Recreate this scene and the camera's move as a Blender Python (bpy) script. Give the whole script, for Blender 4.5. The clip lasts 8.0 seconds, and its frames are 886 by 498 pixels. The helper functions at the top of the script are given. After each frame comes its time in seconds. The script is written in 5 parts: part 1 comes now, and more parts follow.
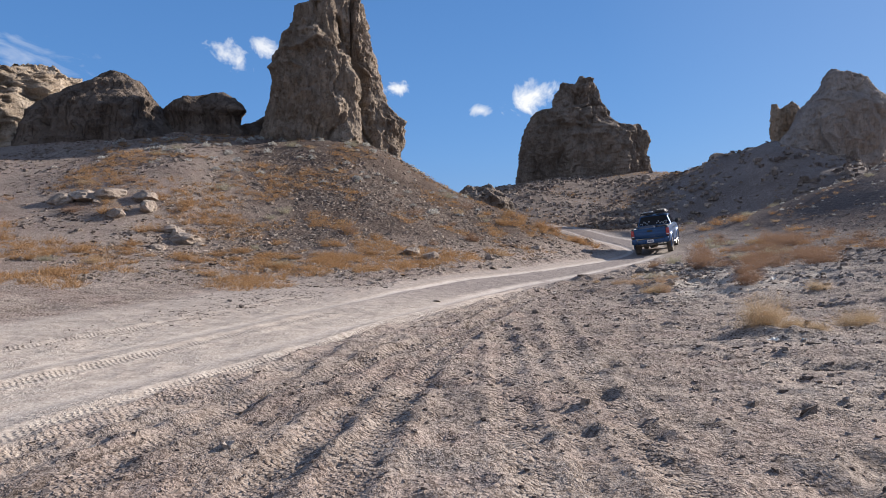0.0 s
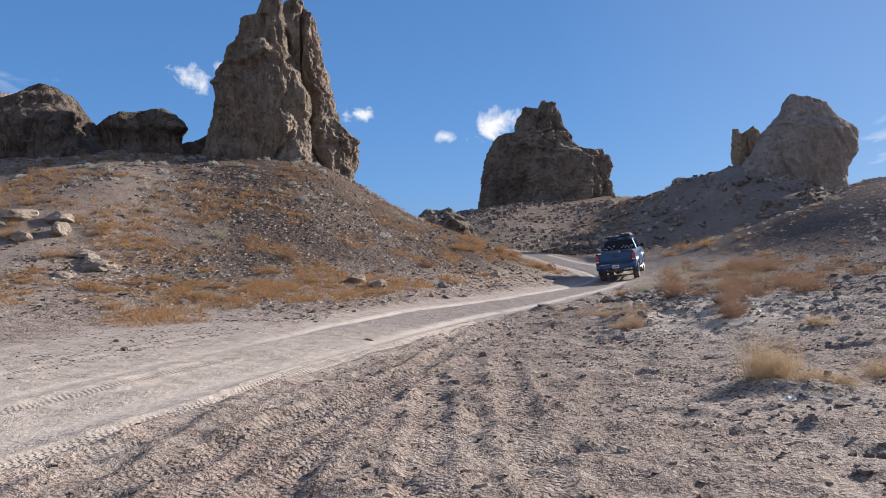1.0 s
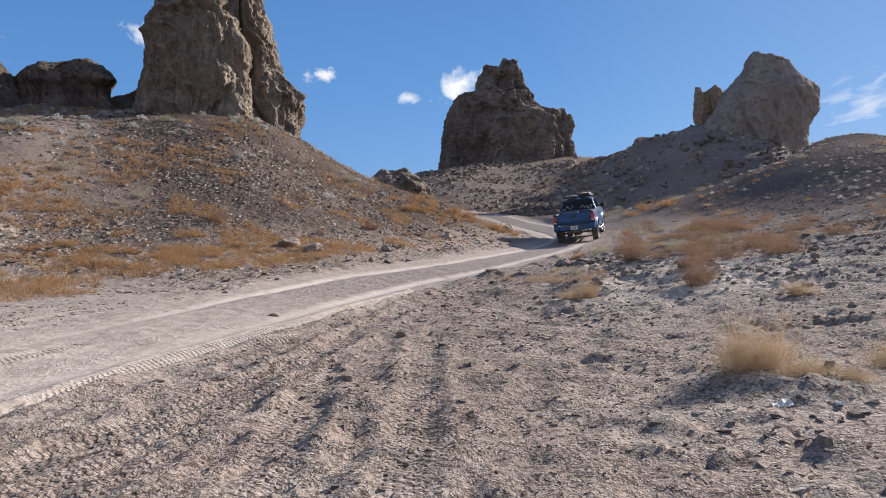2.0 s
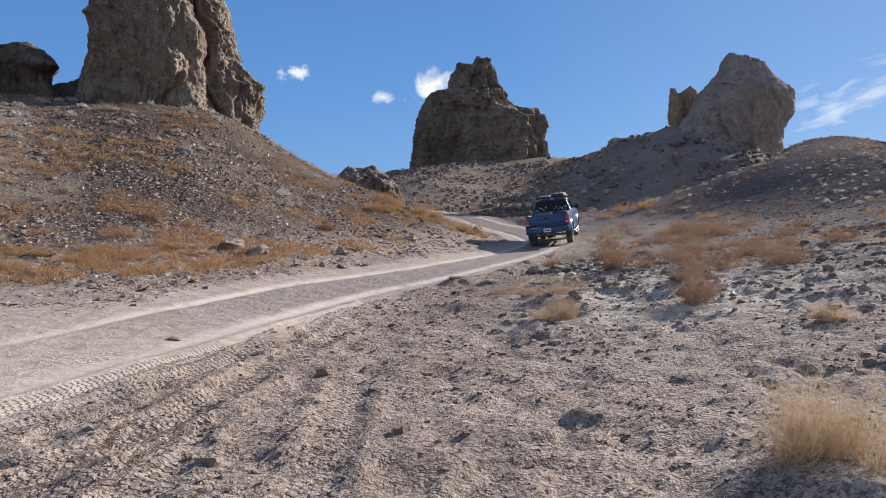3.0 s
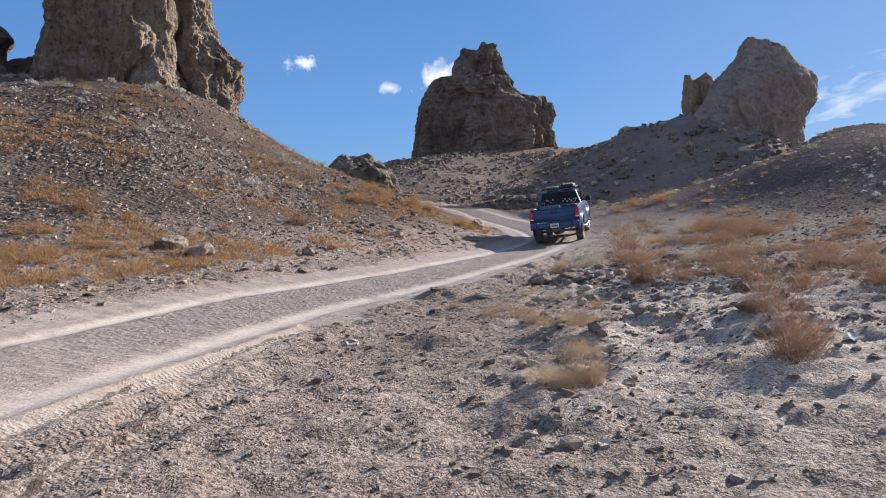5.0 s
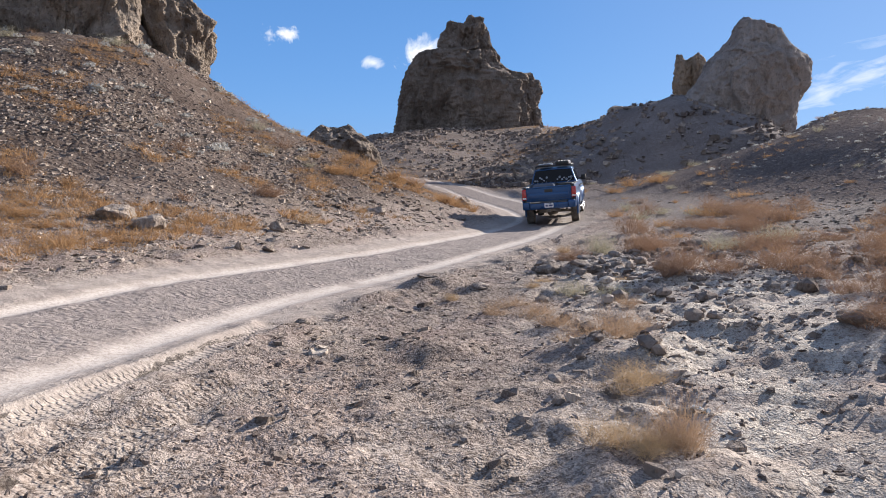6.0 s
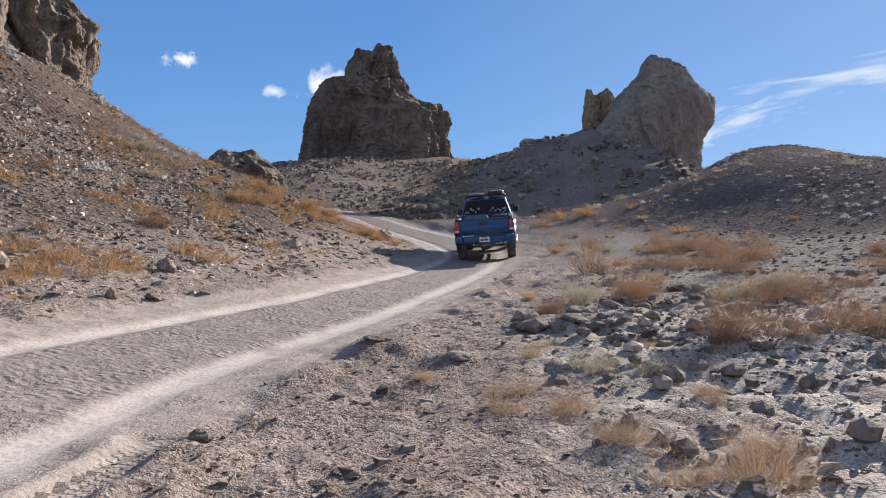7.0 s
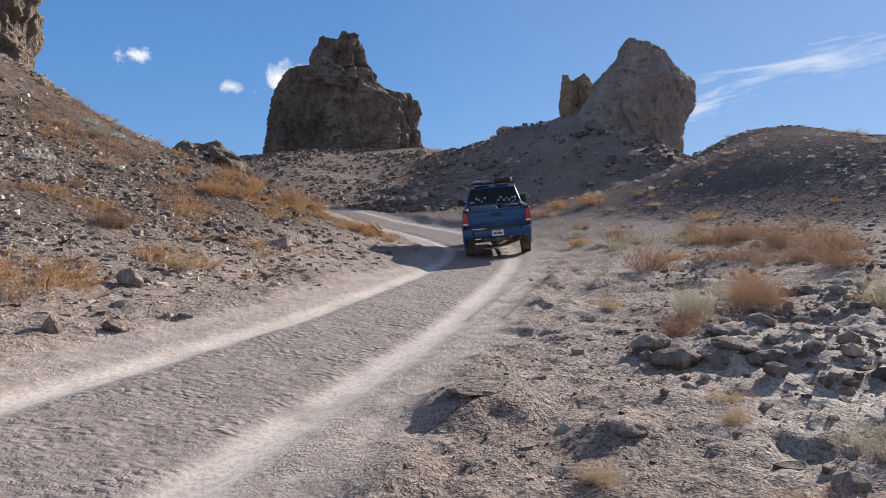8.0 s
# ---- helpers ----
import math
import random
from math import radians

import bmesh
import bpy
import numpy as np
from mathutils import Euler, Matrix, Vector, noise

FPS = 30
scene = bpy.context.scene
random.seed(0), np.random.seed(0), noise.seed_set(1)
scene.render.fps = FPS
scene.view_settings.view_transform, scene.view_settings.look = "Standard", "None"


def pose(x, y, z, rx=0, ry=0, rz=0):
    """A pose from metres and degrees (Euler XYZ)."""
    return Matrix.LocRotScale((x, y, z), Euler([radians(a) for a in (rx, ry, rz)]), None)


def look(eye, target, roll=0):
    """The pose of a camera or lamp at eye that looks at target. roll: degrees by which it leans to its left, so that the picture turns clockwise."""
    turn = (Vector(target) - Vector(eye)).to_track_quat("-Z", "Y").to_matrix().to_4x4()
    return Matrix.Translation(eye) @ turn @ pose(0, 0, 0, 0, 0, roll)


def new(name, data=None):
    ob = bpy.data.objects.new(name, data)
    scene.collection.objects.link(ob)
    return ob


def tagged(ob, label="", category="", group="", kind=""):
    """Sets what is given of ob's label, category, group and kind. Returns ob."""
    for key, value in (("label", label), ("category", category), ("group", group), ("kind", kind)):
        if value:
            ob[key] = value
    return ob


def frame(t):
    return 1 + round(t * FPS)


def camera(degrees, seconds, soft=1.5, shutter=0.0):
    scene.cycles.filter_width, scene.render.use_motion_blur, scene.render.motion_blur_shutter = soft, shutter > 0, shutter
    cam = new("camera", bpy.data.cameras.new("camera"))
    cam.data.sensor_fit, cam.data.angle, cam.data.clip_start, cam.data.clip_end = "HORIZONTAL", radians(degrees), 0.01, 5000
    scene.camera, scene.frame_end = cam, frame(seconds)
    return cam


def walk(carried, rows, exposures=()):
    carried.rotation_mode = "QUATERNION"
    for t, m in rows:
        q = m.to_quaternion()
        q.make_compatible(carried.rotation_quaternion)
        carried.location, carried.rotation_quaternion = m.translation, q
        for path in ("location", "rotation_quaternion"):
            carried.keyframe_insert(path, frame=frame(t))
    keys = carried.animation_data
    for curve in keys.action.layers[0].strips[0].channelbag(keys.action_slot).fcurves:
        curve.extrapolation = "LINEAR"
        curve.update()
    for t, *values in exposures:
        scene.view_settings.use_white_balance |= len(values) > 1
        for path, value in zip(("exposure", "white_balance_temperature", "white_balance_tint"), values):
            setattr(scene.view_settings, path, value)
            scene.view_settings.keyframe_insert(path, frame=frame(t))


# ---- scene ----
cam = camera(62.8, 8.0, 1.0)
METRES, EYE, TILT, LEAN, TURN = 18.519, 1.5, 0.0, -2.5, 0.0
ROWS = [
    (0.0, 0.0, 0.0, 0.0, -0.09, -1.29, 4.06),
    (0.5, 0.0099, 0.0644, -0.0026, -1.9, 0.31, 3.15),
    (1.0, 0.0305, 0.1296, -0.0024, -2.86, 0.52, 4.12),
    (1.5, 0.0539, 0.1852, -0.0072, -4.02, -0.87, 4.52),
    (2.0, 0.0724, 0.2372, -0.0083, -5.68, -2.64, 4.4),
    (3.5, 0.1158, 0.4011, -0.0079, -8.05, -2.76, 3.64),
    (4.0, 0.1299, 0.4492, -0.0061, -7.65, -2.53, 3.41),
    (4.5, 0.1443, 0.4904, -0.0065, -7.24, -2.62, 3.55),
    (6.0, 0.158, 0.6473, -0.013, -8.84, -5.26, 1.88),
    (6.5, 0.1579, 0.7224, -0.0134, -13.51, -4.09, 0.38),
    (7.0, 0.1499, 0.809, -0.0137, -16.51, -2.99, 1.13),
    (7.5, 0.1426, 0.8913, -0.0147, -17.71, -3.11, 1.32),
    (8.0, 0.1342, 0.9751, -0.016, -19.42, -3.62, 2.32),
]
SUN_AZ, SUN_EL = 60.0, 23.0          # degrees to the right of the y axis, degrees up
EXPOSURE = 0.95
walk(cam, [(t, pose(0, 0, EYE, TILT, LEAN, TURN) @ pose(METRES * x, METRES * y, METRES * z, 90 + pitch, roll, yaw)) for t, x, y, z, yaw, pitch, roll in ROWS],
     [(t, EXPOSURE + e) for t, e in ((0.0, 0.0), (4.5, 0.0), (5.8, 0.22), (6.3, 0.2), (7.0, 0.08), (8.0, -0.03))])


# ---- node helper ----
class Nodes:
    """Short way to build a node tree."""

    def __init__(self, tree):
        self.tree = tree
        tree.nodes.clear()

    def add(self, kind, inputs=(), operation="", feature=""):
        n = self.tree.nodes.new(kind)
        if operation:
            n.operation = operation
        if feature:
            n.feature = feature
        for k, v in dict(inputs).items():
            self.put(n.inputs[k], v)
        return n

    def put(self, socket, v):
        if isinstance(v, bpy.types.NodeSocket):
            self.tree.links.new(v, socket)
        else:
            socket.default_value = v

    def math(self, op, a, b=0.0, c=0.0):
        n = self.add("ShaderNodeMath", {0: a, 1: b, 2: c}, operation=op)
        return n.outputs[0]

    def noise(self, at, scale, detail=4.0, rough=0.55, dist=0.0):
        return self.add("ShaderNodeTexNoise", {"Vector": at, "Scale": scale, "Detail": detail, "Roughness": rough, "Distortion": dist}).outputs[0]

    def voronoi(self, at, scale, feature="F1"):
        return self.add("ShaderNodeTexVoronoi", {"Vector": at, "Scale": scale}, feature=feature).outputs["Distance"]

    def ramp(self, fac, stops):
        n = self.add("ShaderNodeValToRGB", {0: fac})
        e = n.color_ramp.elements
        while len(e) < len(stops):
            e.new(0.5)
        for k, (p, c) in enumerate(stops):
            e[k].position, e[k].color = p, (*c, 1) if len(c) == 3 else c
        return n.outputs[0]

    def step(self, v, a, b):
        return self.add("ShaderNodeMapRange", {0: v, 1: a, 2: b, 3: 0.0, 4: 1.0}).outputs[0]

    def mix(self, fac, a, b, how="MIX"):
        n = self.add("ShaderNodeMix", {0: fac})
        n.data_type, n.blend_type = "RGBA", how
        self.put(n.inputs[6], a if not isinstance(a, tuple) else (*a, 1))
        self.put(n.inputs[7], b if not isinstance(b, tuple) else (*b, 1))
        return n.outputs[2]

    def bump(self, height, strength, dist, normal=None):
        ins = {"Height": height, "Strength": strength, "Distance": dist}
        if normal is not None:
            ins["Normal"] = normal
        return self.add("ShaderNodeBump", ins).outputs[0]


def material(name):
    m = bpy.data.materials.new(name)
    m.use_nodes = True
    n = Nodes(m.node_tree)
    b = n.add("ShaderNodeBsdfPrincipled")
    o = n.add("ShaderNodeOutputMaterial", {0: b.outputs[0]})
    return m, n, b


# ---- sky, sun ----
def make_world():
    w = bpy.data.worlds.new("desert_sky")
    scene.world = w
    w.use_nodes = True
    n = Nodes(w.node_tree)
    sky = n.add("ShaderNodeTexSky")
    sky.sky_type, sky.sun_disc, sky.sun_elevation, sky.sun_rotation = "NISHITA", False, radians(SUN_EL), radians(SUN_AZ)
    sky.altitude, sky.air_density, sky.dust_density, sky.ozone_density = 600.0, 1.0, 0.2, 3.0
    at = n.add("ShaderNodeTexCoord").outputs["Generated"]
    cover = None
    # thin fair-weather clouds: azimuth, elevation, half width, half height (degrees), tilt, density
    for az, el, rw, rh, tilt, dens in ((7.2, 10.1, 3.0, 1.25, 14, 1.0), (3.4, 9.4, 1.0, 0.5, -10, 0.78), (-16.0, 13.7, 1.7, 1.0, -22, 0.9), (-13.4, 14.2, 1.3, 0.7, -10, 0.85),
                                       (-3.1, 11.3, 0.8, 0.5, 0, 0.9), (-4.4, 11.2, 0.5, 0.5, -20, 0.6), (-29.6, 12.6, 3.5, 1.3, -15, 0.32), (36.3, 7.3, 3.2, 1.3, 14, 0.66),
                                       (46.5, 10.6, 6.5, 1.1, 8, 0.6), (39.2, 7.9, 3.0, 0.8, 16, 0.5)):
        c = Vector((math.sin(radians(az)) * math.cos(radians(el)), math.cos(radians(az)) * math.cos(radians(el)), math.sin(radians(el))))
        right = Vector((math.cos(radians(az)), -math.sin(radians(az)), 0))
        up = right.cross(c)
        r2, u2 = right * math.cos(radians(tilt)) + up * math.sin(radians(tilt)), up * math.cos(radians(tilt)) - right * math.sin(radians(tilt))
        u = n.math("DIVIDE", n.add("ShaderNodeVectorMath", {0: at, 1: r2}, operation="DOT_PRODUCT").outputs["Value"], math.sin(radians(rw)))
        v0 = n.add("ShaderNodeVectorMath", {0: at, 1: tuple(u2)}, operation="DOT_PRODUCT").outputs["Value"]
        v = n.math("DIVIDE", n.math("SUBTRACT", v0, c.dot(u2)), math.sin(radians(rh)))
        ahead = n.math("GREATER_THAN", n.add("ShaderNodeVectorMath", {0: at, 1: tuple(c)}, operation="DOT_PRODUCT").outputs["Value"], 0.5)
        d = n.math("SQRT", n.math("ADD", n.math("MULTIPLY", u, u), n.math("MULTIPLY", v, v)))
        if dens > 0.7:
            fuzz = n.noise(at, 38.0 if rw < 1.0 else 24.0, 7.0, 0.66, 0.5)
        else:      # combed-out ice cloud
            fuzz = n.noise(n.add("ShaderNodeCombineXYZ", {0: n.math("MULTIPLY", u, 0.9), 1: n.math("MULTIPLY", v, 1.1), 2: az}).outputs[0], 1.5, 5.0, 0.55, 0.6)
        m = n.step(n.math("ADD", d, n.math("MULTIPLY", n.math("SUBTRACT", fuzz, 0.5), 4.0)), 1.0, 0.1 if dens > 0.7 else -0.6)
        m = n.math("MULTIPLY", n.math("MULTIPLY", m, dens), ahead)
        cover = m if cover is None else n.math("MAXIMUM", cover, m)
    ahead = n.step(n.add("ShaderNodeVectorMath", {0: at, 1: (0.3, 0.954, 0.0)}, operation="DOT_PRODUCT").outputs["Value"], -0.5, 0.5)
    deep = n.mix(n.step(n.add("ShaderNodeSeparateXYZ", {0: at}).outputs[2], 0.10, 0.38), (1.6, 5.1, 11.3), (1.15, 3.75, 9.0))      # deeper overhead
    blue = n.mix(ahead, (6.2, 7.6, 9.6), deep)      # unseen sky behind the camera made paler and brighter, to fill the shadows
    clear = n.mix(0.62, sky.outputs[0], blue)
    clear = n.mix(1.0, clear, (1.0, 0.97, 1.03), "MULTIPLY")
    glare = n.step(n.add("ShaderNodeVectorMath", {0: at, 1: (0.797, 0.460, 0.391)}, operation="DOT_PRODUCT").outputs["Value"], 0.70, 1.0)
    clear = n.mix(n.math("MULTIPLY", glare, 0.14), clear, (9.0, 10.2, 12.4))      # whiter towards the sun
    white = n.mix(cover, clear, CLOUD)
    bg = n.add("ShaderNodeBackground", {0: white, 1: SKY})
    n.add("ShaderNodeOutputWorld", {0: bg.outputs[0]})


SKY, CLOUD = 0.0395, (13.0, 13.2, 13.6)
make_world()
sun = bpy.data.lights.new("sun", "SUN")
sun.energy, sun.angle, sun.color = 4.6, radians(0.53), (1.0, 0.94, 0.87)
sun_ob = new("sun", sun)
sun_way = Vector((math.sin(radians(SUN_AZ)) * math.cos(radians(SUN_EL)), math.cos(radians(SUN_AZ)) * math.cos(radians(SUN_EL)), math.sin(radians(SUN_EL))))
sun_ob.matrix_world = look(sun_way * 60, (0, 0, 0))


# ---- number noise for the shapes ----
def hash3(i, j, k, seed):
    h = (i * 73856093) ^ (j * 19349663) ^ (k * 83492791) ^ (seed * 2654435761)
    h = h & 0xFFFFFFFF
    h = ((h ^ (h >> 15)) * 2246822519) & 0xFFFFFFFF
    h = ((h ^ (h >> 13)) * 3266489917) & 0xFFFFFFFF
    return ((h ^ (h >> 16)) & 0xFFFF) / 65535.0


def vnoise(x, y, z, seed=0):
    """Value noise, -1 to 1, for arrays."""
    x, y, z = np.broadcast_arrays(np.asarray(x, float), np.asarray(y, float), np.asarray(z, float))
    i, j, k = (np.floor(a).astype(np.int64) for a in (x, y, z))
    f, g, h = x - i, y - j, z - k
    f, g, h = (a * a * a * (a * (a * 6 - 15) + 10) for a in (f, g, h))
    r = 0
    for di, wi in ((0, 1 - f), (1, f)):
        for dj, wj in ((0, 1 - g), (1, g)):
            for dk, wk in ((0, 1 - h), (1, h)):
                r = r + wi * wj * wk * hash3(i + di, j + dj, k + dk, seed)
    return r * 2 - 1


def vnoise2(x, y, seed=0):
    i, j = np.floor(x).astype(np.int64), np.floor(y).astype(np.int64)
    f, g = x - i, y - j
    f, g = (a * a * a * (a * (a * 6 - 15) + 10) for a in (f, g))
    zero = np.zeros_like(i)
    r = (1 - f) * ((1 - g) * hash3(i, j, zero, seed) + g * hash3(i, j + 1, zero, seed)) + f * ((1 - g) * hash3(i + 1, j, zero, seed) + g * hash3(i + 1, j + 1, zero, seed))
    return r * 2 - 1


def fbm(x, y, z, octaves=4, seed=0, gain=0.5, ridged=False):
    r, amp = 0, 1.0
    for o in range(octaves):
        v = vnoise(x * 2 ** o + 17.3 * o, y * 2 ** o - 9.1 * o, z * 2 ** o + 4.7 * o, seed + o)
        r = r + amp * ((1 - 2 * np.abs(v)) if ridged else v)
        amp *= gain
    return r


def smooth(v, a, b):
    t = np.clip((v - a) / (b - a), 0, 1)
    return t * t * (3 - 2 * t)


def mesh_from(name, verts, faces, mat, smooth_faces=True):
    """A mesh from number arrays; faces all have the same count of corners."""
    me = bpy.data.meshes.new(name)
    verts, faces = np.asarray(verts, np.float32), np.asarray(faces, np.int32)
    k = faces.shape[1]
    me.vertices.add(len(verts))
    me.vertices.foreach_set("co", verts.ravel())
    me.loops.add(faces.size)
    me.loops.foreach_set("vertex_index", faces.ravel())
    me.polygons.add(len(faces))
    me.polygons.foreach_set("loop_start", np.arange(0, faces.size, k, dtype=np.int32))
    me.polygons.foreach_set("use_smooth", np.full(len(faces), smooth_faces))
    me.update(calc_edges=True)
    me.materials.append(mat)
    return me


def grid_faces(nu, nv, wrap=False):
    """Quads of an nv x nu lattice, row by row; wrap joins the last column to the first."""
    u, v = np.meshgrid(np.arange(nu if wrap else nu - 1), np.arange(nv - 1))
    u, v = u.ravel(), v.ravel()
    u1 = (u + 1) % nu
    return np.stack([v * nu + u, v * nu + u1, (v + 1) * nu + u1, (v + 1) * nu + u], 1)


# ---- the lie of the land ----
# hills: x, y, half width, half length, turn (radians), height
HILLS = [
    (-15.63, 49.23, 9.24, 12.10, 0.212, 7.350),
    (-4.11, 44.57, 4.05, 7.90, 0.075, 3.420),
    (-28.10, 38.67, 8.27, 13.72, -0.051, 3.668),
    (37.40, 50.35, 11.02, 8.29, 0.092, 4.452),
    (29.03, 36.14, 5.44, 12.37, 0.033, 1.878),
    (36.35, 77.28, 11.32, 11.40, -0.298, 5.892),
    (19.96, 114.85, 25.01, 12.31, 0.097, 8.244),
    (31.86, 94.84, 9.85, 11.86, 0.018, 8.132),
    (16.51, 64.67, 14.99, 9.09, -0.085, 0.527),
    (25.43, 16.47, 8.20, 15.96, -0.128, 2.541),
    (-20.90, 16.80, 4.82, 12.92, 0.255, 1.492),
    (3.33, 17.32, 3.00, 8.41, 0.043, -0.445),
    (4.76, 14.06, 5.16, 4.88, 0.031, 0.279),
    (4.75, 79.91, 9.77, 18.90, 0.004, 2.218),
    (4.37, 41.29, 2.99, 4.40, -0.013, 1.183),
    (7.99, 38.43, 2.98, 8.00, -0.188, -0.668),
    (25.53, 52.07, 3.00, 3.92, 0.041, -1.306),
    (-12.34, 31.86, 2.99, 5.65, 0.051, 1.325),
    (31.00, 52.00, 4.00, 4.00, 0.100, 0.183),
    (36.00, 53.00, 4.50, 4.50, 0.000, 1.653),
    (42.00, 52.00, 5.00, 6.00, 0.000, -2.036),
    (27.00, 62.00, 5.00, 6.00, 0.000, -4.259),
    (33.00, 66.00, 6.00, 6.00, 0.000, 1.101),
    (38.00, 74.00, 6.00, 6.00, 0.000, 2.370),
    (18.00, 90.00, 7.00, 6.00, 0.000, -0.369),
    (22.00, 102.00, 8.00, 5.00, 0.000, -0.191),
    (12.00, 102.00, 7.00, 5.00, 0.000, 0.805),
    (30.00, 104.00, 7.00, 5.00, 0.000, -1.169),
    (36.00, 90.00, 6.00, 6.00, 0.000, -4.727),
    (10.00, 80.00, 6.00, 7.00, 0.000, -0.840),
    (18.00, 72.00, 6.00, 6.00, 0.000, 0.512),
    (40.50, 71.00, 3.60, 3.40, 0.000, -0.800),
    (-8.00, 40.00, 3.00, 4.00, 0.000, 0.219),
    (-2.00, 40.00, 3.00, 4.00, 0.000, -0.207),
    (24.00, 45.00, 4.00, 5.00, 0.000, 0.375),
    (20.00, 55.00, 4.00, 5.00, 0.000, 0.093),
    (12.00, 82.00, 6.00, 6.00, 0.000, 2.501),
    (20.00, 80.00, 6.00, 5.00, 0.000, -1.099),
    (8.00, 90.00, 6.00, 6.00, 0.000, 1.883),
    (16.00, 96.00, 6.00, 5.00, 0.000, 1.481),
    (22.00, 92.00, 5.00, 5.00, 0.000, -0.677),
    (6.00, 76.00, 5.00, 6.00, 0.000, 0.117),
    (26.00, 98.00, 5.00, 5.00, 0.000, -1.538),
]
# middle line of the dirt road
ROAD = [(-14.0, -60.0), (-11.5, -24.0), (-8.4, -6.0), (-6.6, 0.5), (-4.8, 6.0), (-3.0, 10.2), (-1.1, 14.8), (0.0, 18.2), (1.55, 22.2), (3.1, 24.6), (4.8, 27.0), (7.15, 31.0), (9.9, 36.0),
        (11.4, 40.2), (11.6, 45.0), (10.9, 50.5), (9.8, 57.0), (5.5, 64.0), (-2.0, 70.0), (-16.0, 76.0)]
# hummocks of blown soil round the plants: x, y, radius, height
MOUNDS = [(4.45, 15.1, 0.55, 0.12), (4.5, 9.75, 0.6, 0.10), (4.5, 22.95, 0.45, 0.12), (5.0, 21.9, 0.32, 0.08), (6.5, 15.5, 0.6, 0.06), (7.2, 23.6, 0.8, 0.12), (7.7, 21.2, 0.6, 0.10), (5.3, 17.6, 0.5, 0.12), (7.0, 16.7, 0.6, 0.12), (3.9, 18.4, 0.4, 0.10)]
# lone tyre tracks beside it
TRACKS = [
    [(0.6, -12.0), (0.5, 0.0), (0.55, 5.7), (0.78, 9.4), (0.85, 12.0), (1.3, 15.0)],
    [(1.5, -9.0), (1.4, 3.0), (1.44, 7.4), (1.6, 9.3), (1.9, 12.5)],
    [(-2.2, -6.0), (-1.4, 2.5), (-0.85, 6.0), (-0.48, 7.9), (0.1, 10.1), (0.9, 12.6), (2.0, 17.0)],
    [(-1.5, -6.0), (-0.8, 2.5), (-0.44, 6.1), (-0.13, 8.3), (0.43, 10.5), (0.55, 11.0)],
    [(-3.2, 1.0), (-1.9, 6.0), (-1.57, 8.3), (-1.4, 9.7), (-0.8, 11.8), (0.5, 15.0), (2.2, 19.6)],
    [(16.5, 49.0), (15.6, 44.0), (13.8, 39.0), (11.6, 34.6), (9.2, 31.0), (6.4, 27.0)],
    [(18.2, 47.0), (16.6, 42.0), (14.4, 37.2), (12.2, 33.4), (9.6, 29.9), (7.0, 26.6)],
    [(19.8, 44.5), (17.2, 39.6), (14.6, 35.6), (12.2, 32.2), (9.4, 28.9)],
]


def spline(points, step=0.12):
    """Catmull-Rom curve through the points, as an array."""
    p = np.array([points[0], *points, points[-1]], float)
    out = []
    for a, b, c, d in zip(p[:-3], p[1:-2], p[2:-1], p[3:]):
        n = max(2, int(np.linalg.norm(c - b) / step))
        t = np.linspace(0, 1, n, endpoint=False)[:, None]
        out.append(0.5 * (2 * b + (c - a) * t + (2 * a - 5 * b + 4 * c - d) * t ** 2 + (3 * b - a - 3 * c + d) * t ** 3))
    return np.concatenate(out)


def along(points, x, y, reach):
    """Signed offset from a curve (right is positive), length along it, for arrays; offset 99 beyond reach."""
    c = spline(points)
    way = np.gradient(c, axis=0)
    length = np.concatenate([[0], np.cumsum(np.linalg.norm(np.diff(c, axis=0), axis=1))])
    way /= np.linalg.norm(way, axis=1)[:, None]
    off, run = np.full(x.shape, 99.0), np.zeros(x.shape)
    best = np.full(x.shape, reach ** 2)
    block = 24
    for s in range(0, len(c), block):
        part_c = c[s:s + block]
        lo, hi = part_c.min(0) - reach, part_c.max(0) + reach
        idx = np.nonzero((x > lo[0]) & (x < hi[0]) & (y > lo[1]) & (y < hi[1]))[0]
        if not len(idx):
            continue
        dx, dy = x[idx, None] - part_c[:, 0], y[idx, None] - part_c[:, 1]
        d2 = dx * dx + dy * dy
        k = d2.argmin(1)
        rows = np.arange(len(idx))
        good = d2[rows, k] < best[idx]
        idx, k, rows = idx[good], k[good], rows[good]
        w = way[s + k]
        ex, ey = dx[rows, k], dy[rows, k]
        best[idx] = d2[rows, k]
        off[idx] = ex * w[:, 1] - ey * w[:, 0]
        run[idx] = length[s + k] + ex * w[:, 0] + ey * w[:, 1]
    return off, run


def beside_road(shift, first, last):
    """A wheel track that follows the road at a distance."""
    c = spline(ROAD, 2.0)
    way = np.gradient(c, axis=0)
    way /= np.linalg.norm(way, axis=1)[:, None]
    side = c + shift * np.stack([way[:, 1], -way[:, 0]], 1)
    return [tuple(q) for q in side if first < q[1] < last]


TRACKS = [beside_road(*k) for k in ((-0.25, -4.0, 14.0), (-2.3, -2.0, 16.0), (1.55, -4.0, 21.0), (1.95, 0.0, 17.0), (2.75, -3.0, 13.0))] + TRACKS


def land(x, y):
    """Height of the bare ground without its small forms."""
    z = np.zeros(np.shape(x))
    for cx, cy, a, b, th, h in HILLS:
        u = (x - cx) * math.cos(th) + (y - cy) * math.sin(th)
        v = -(x - cx) * math.sin(th) + (y - cy) * math.cos(th)
        z = z + h * np.exp(-0.5 * (u / a) ** 2 - 0.5 * (v / b) ** 2)
    return z


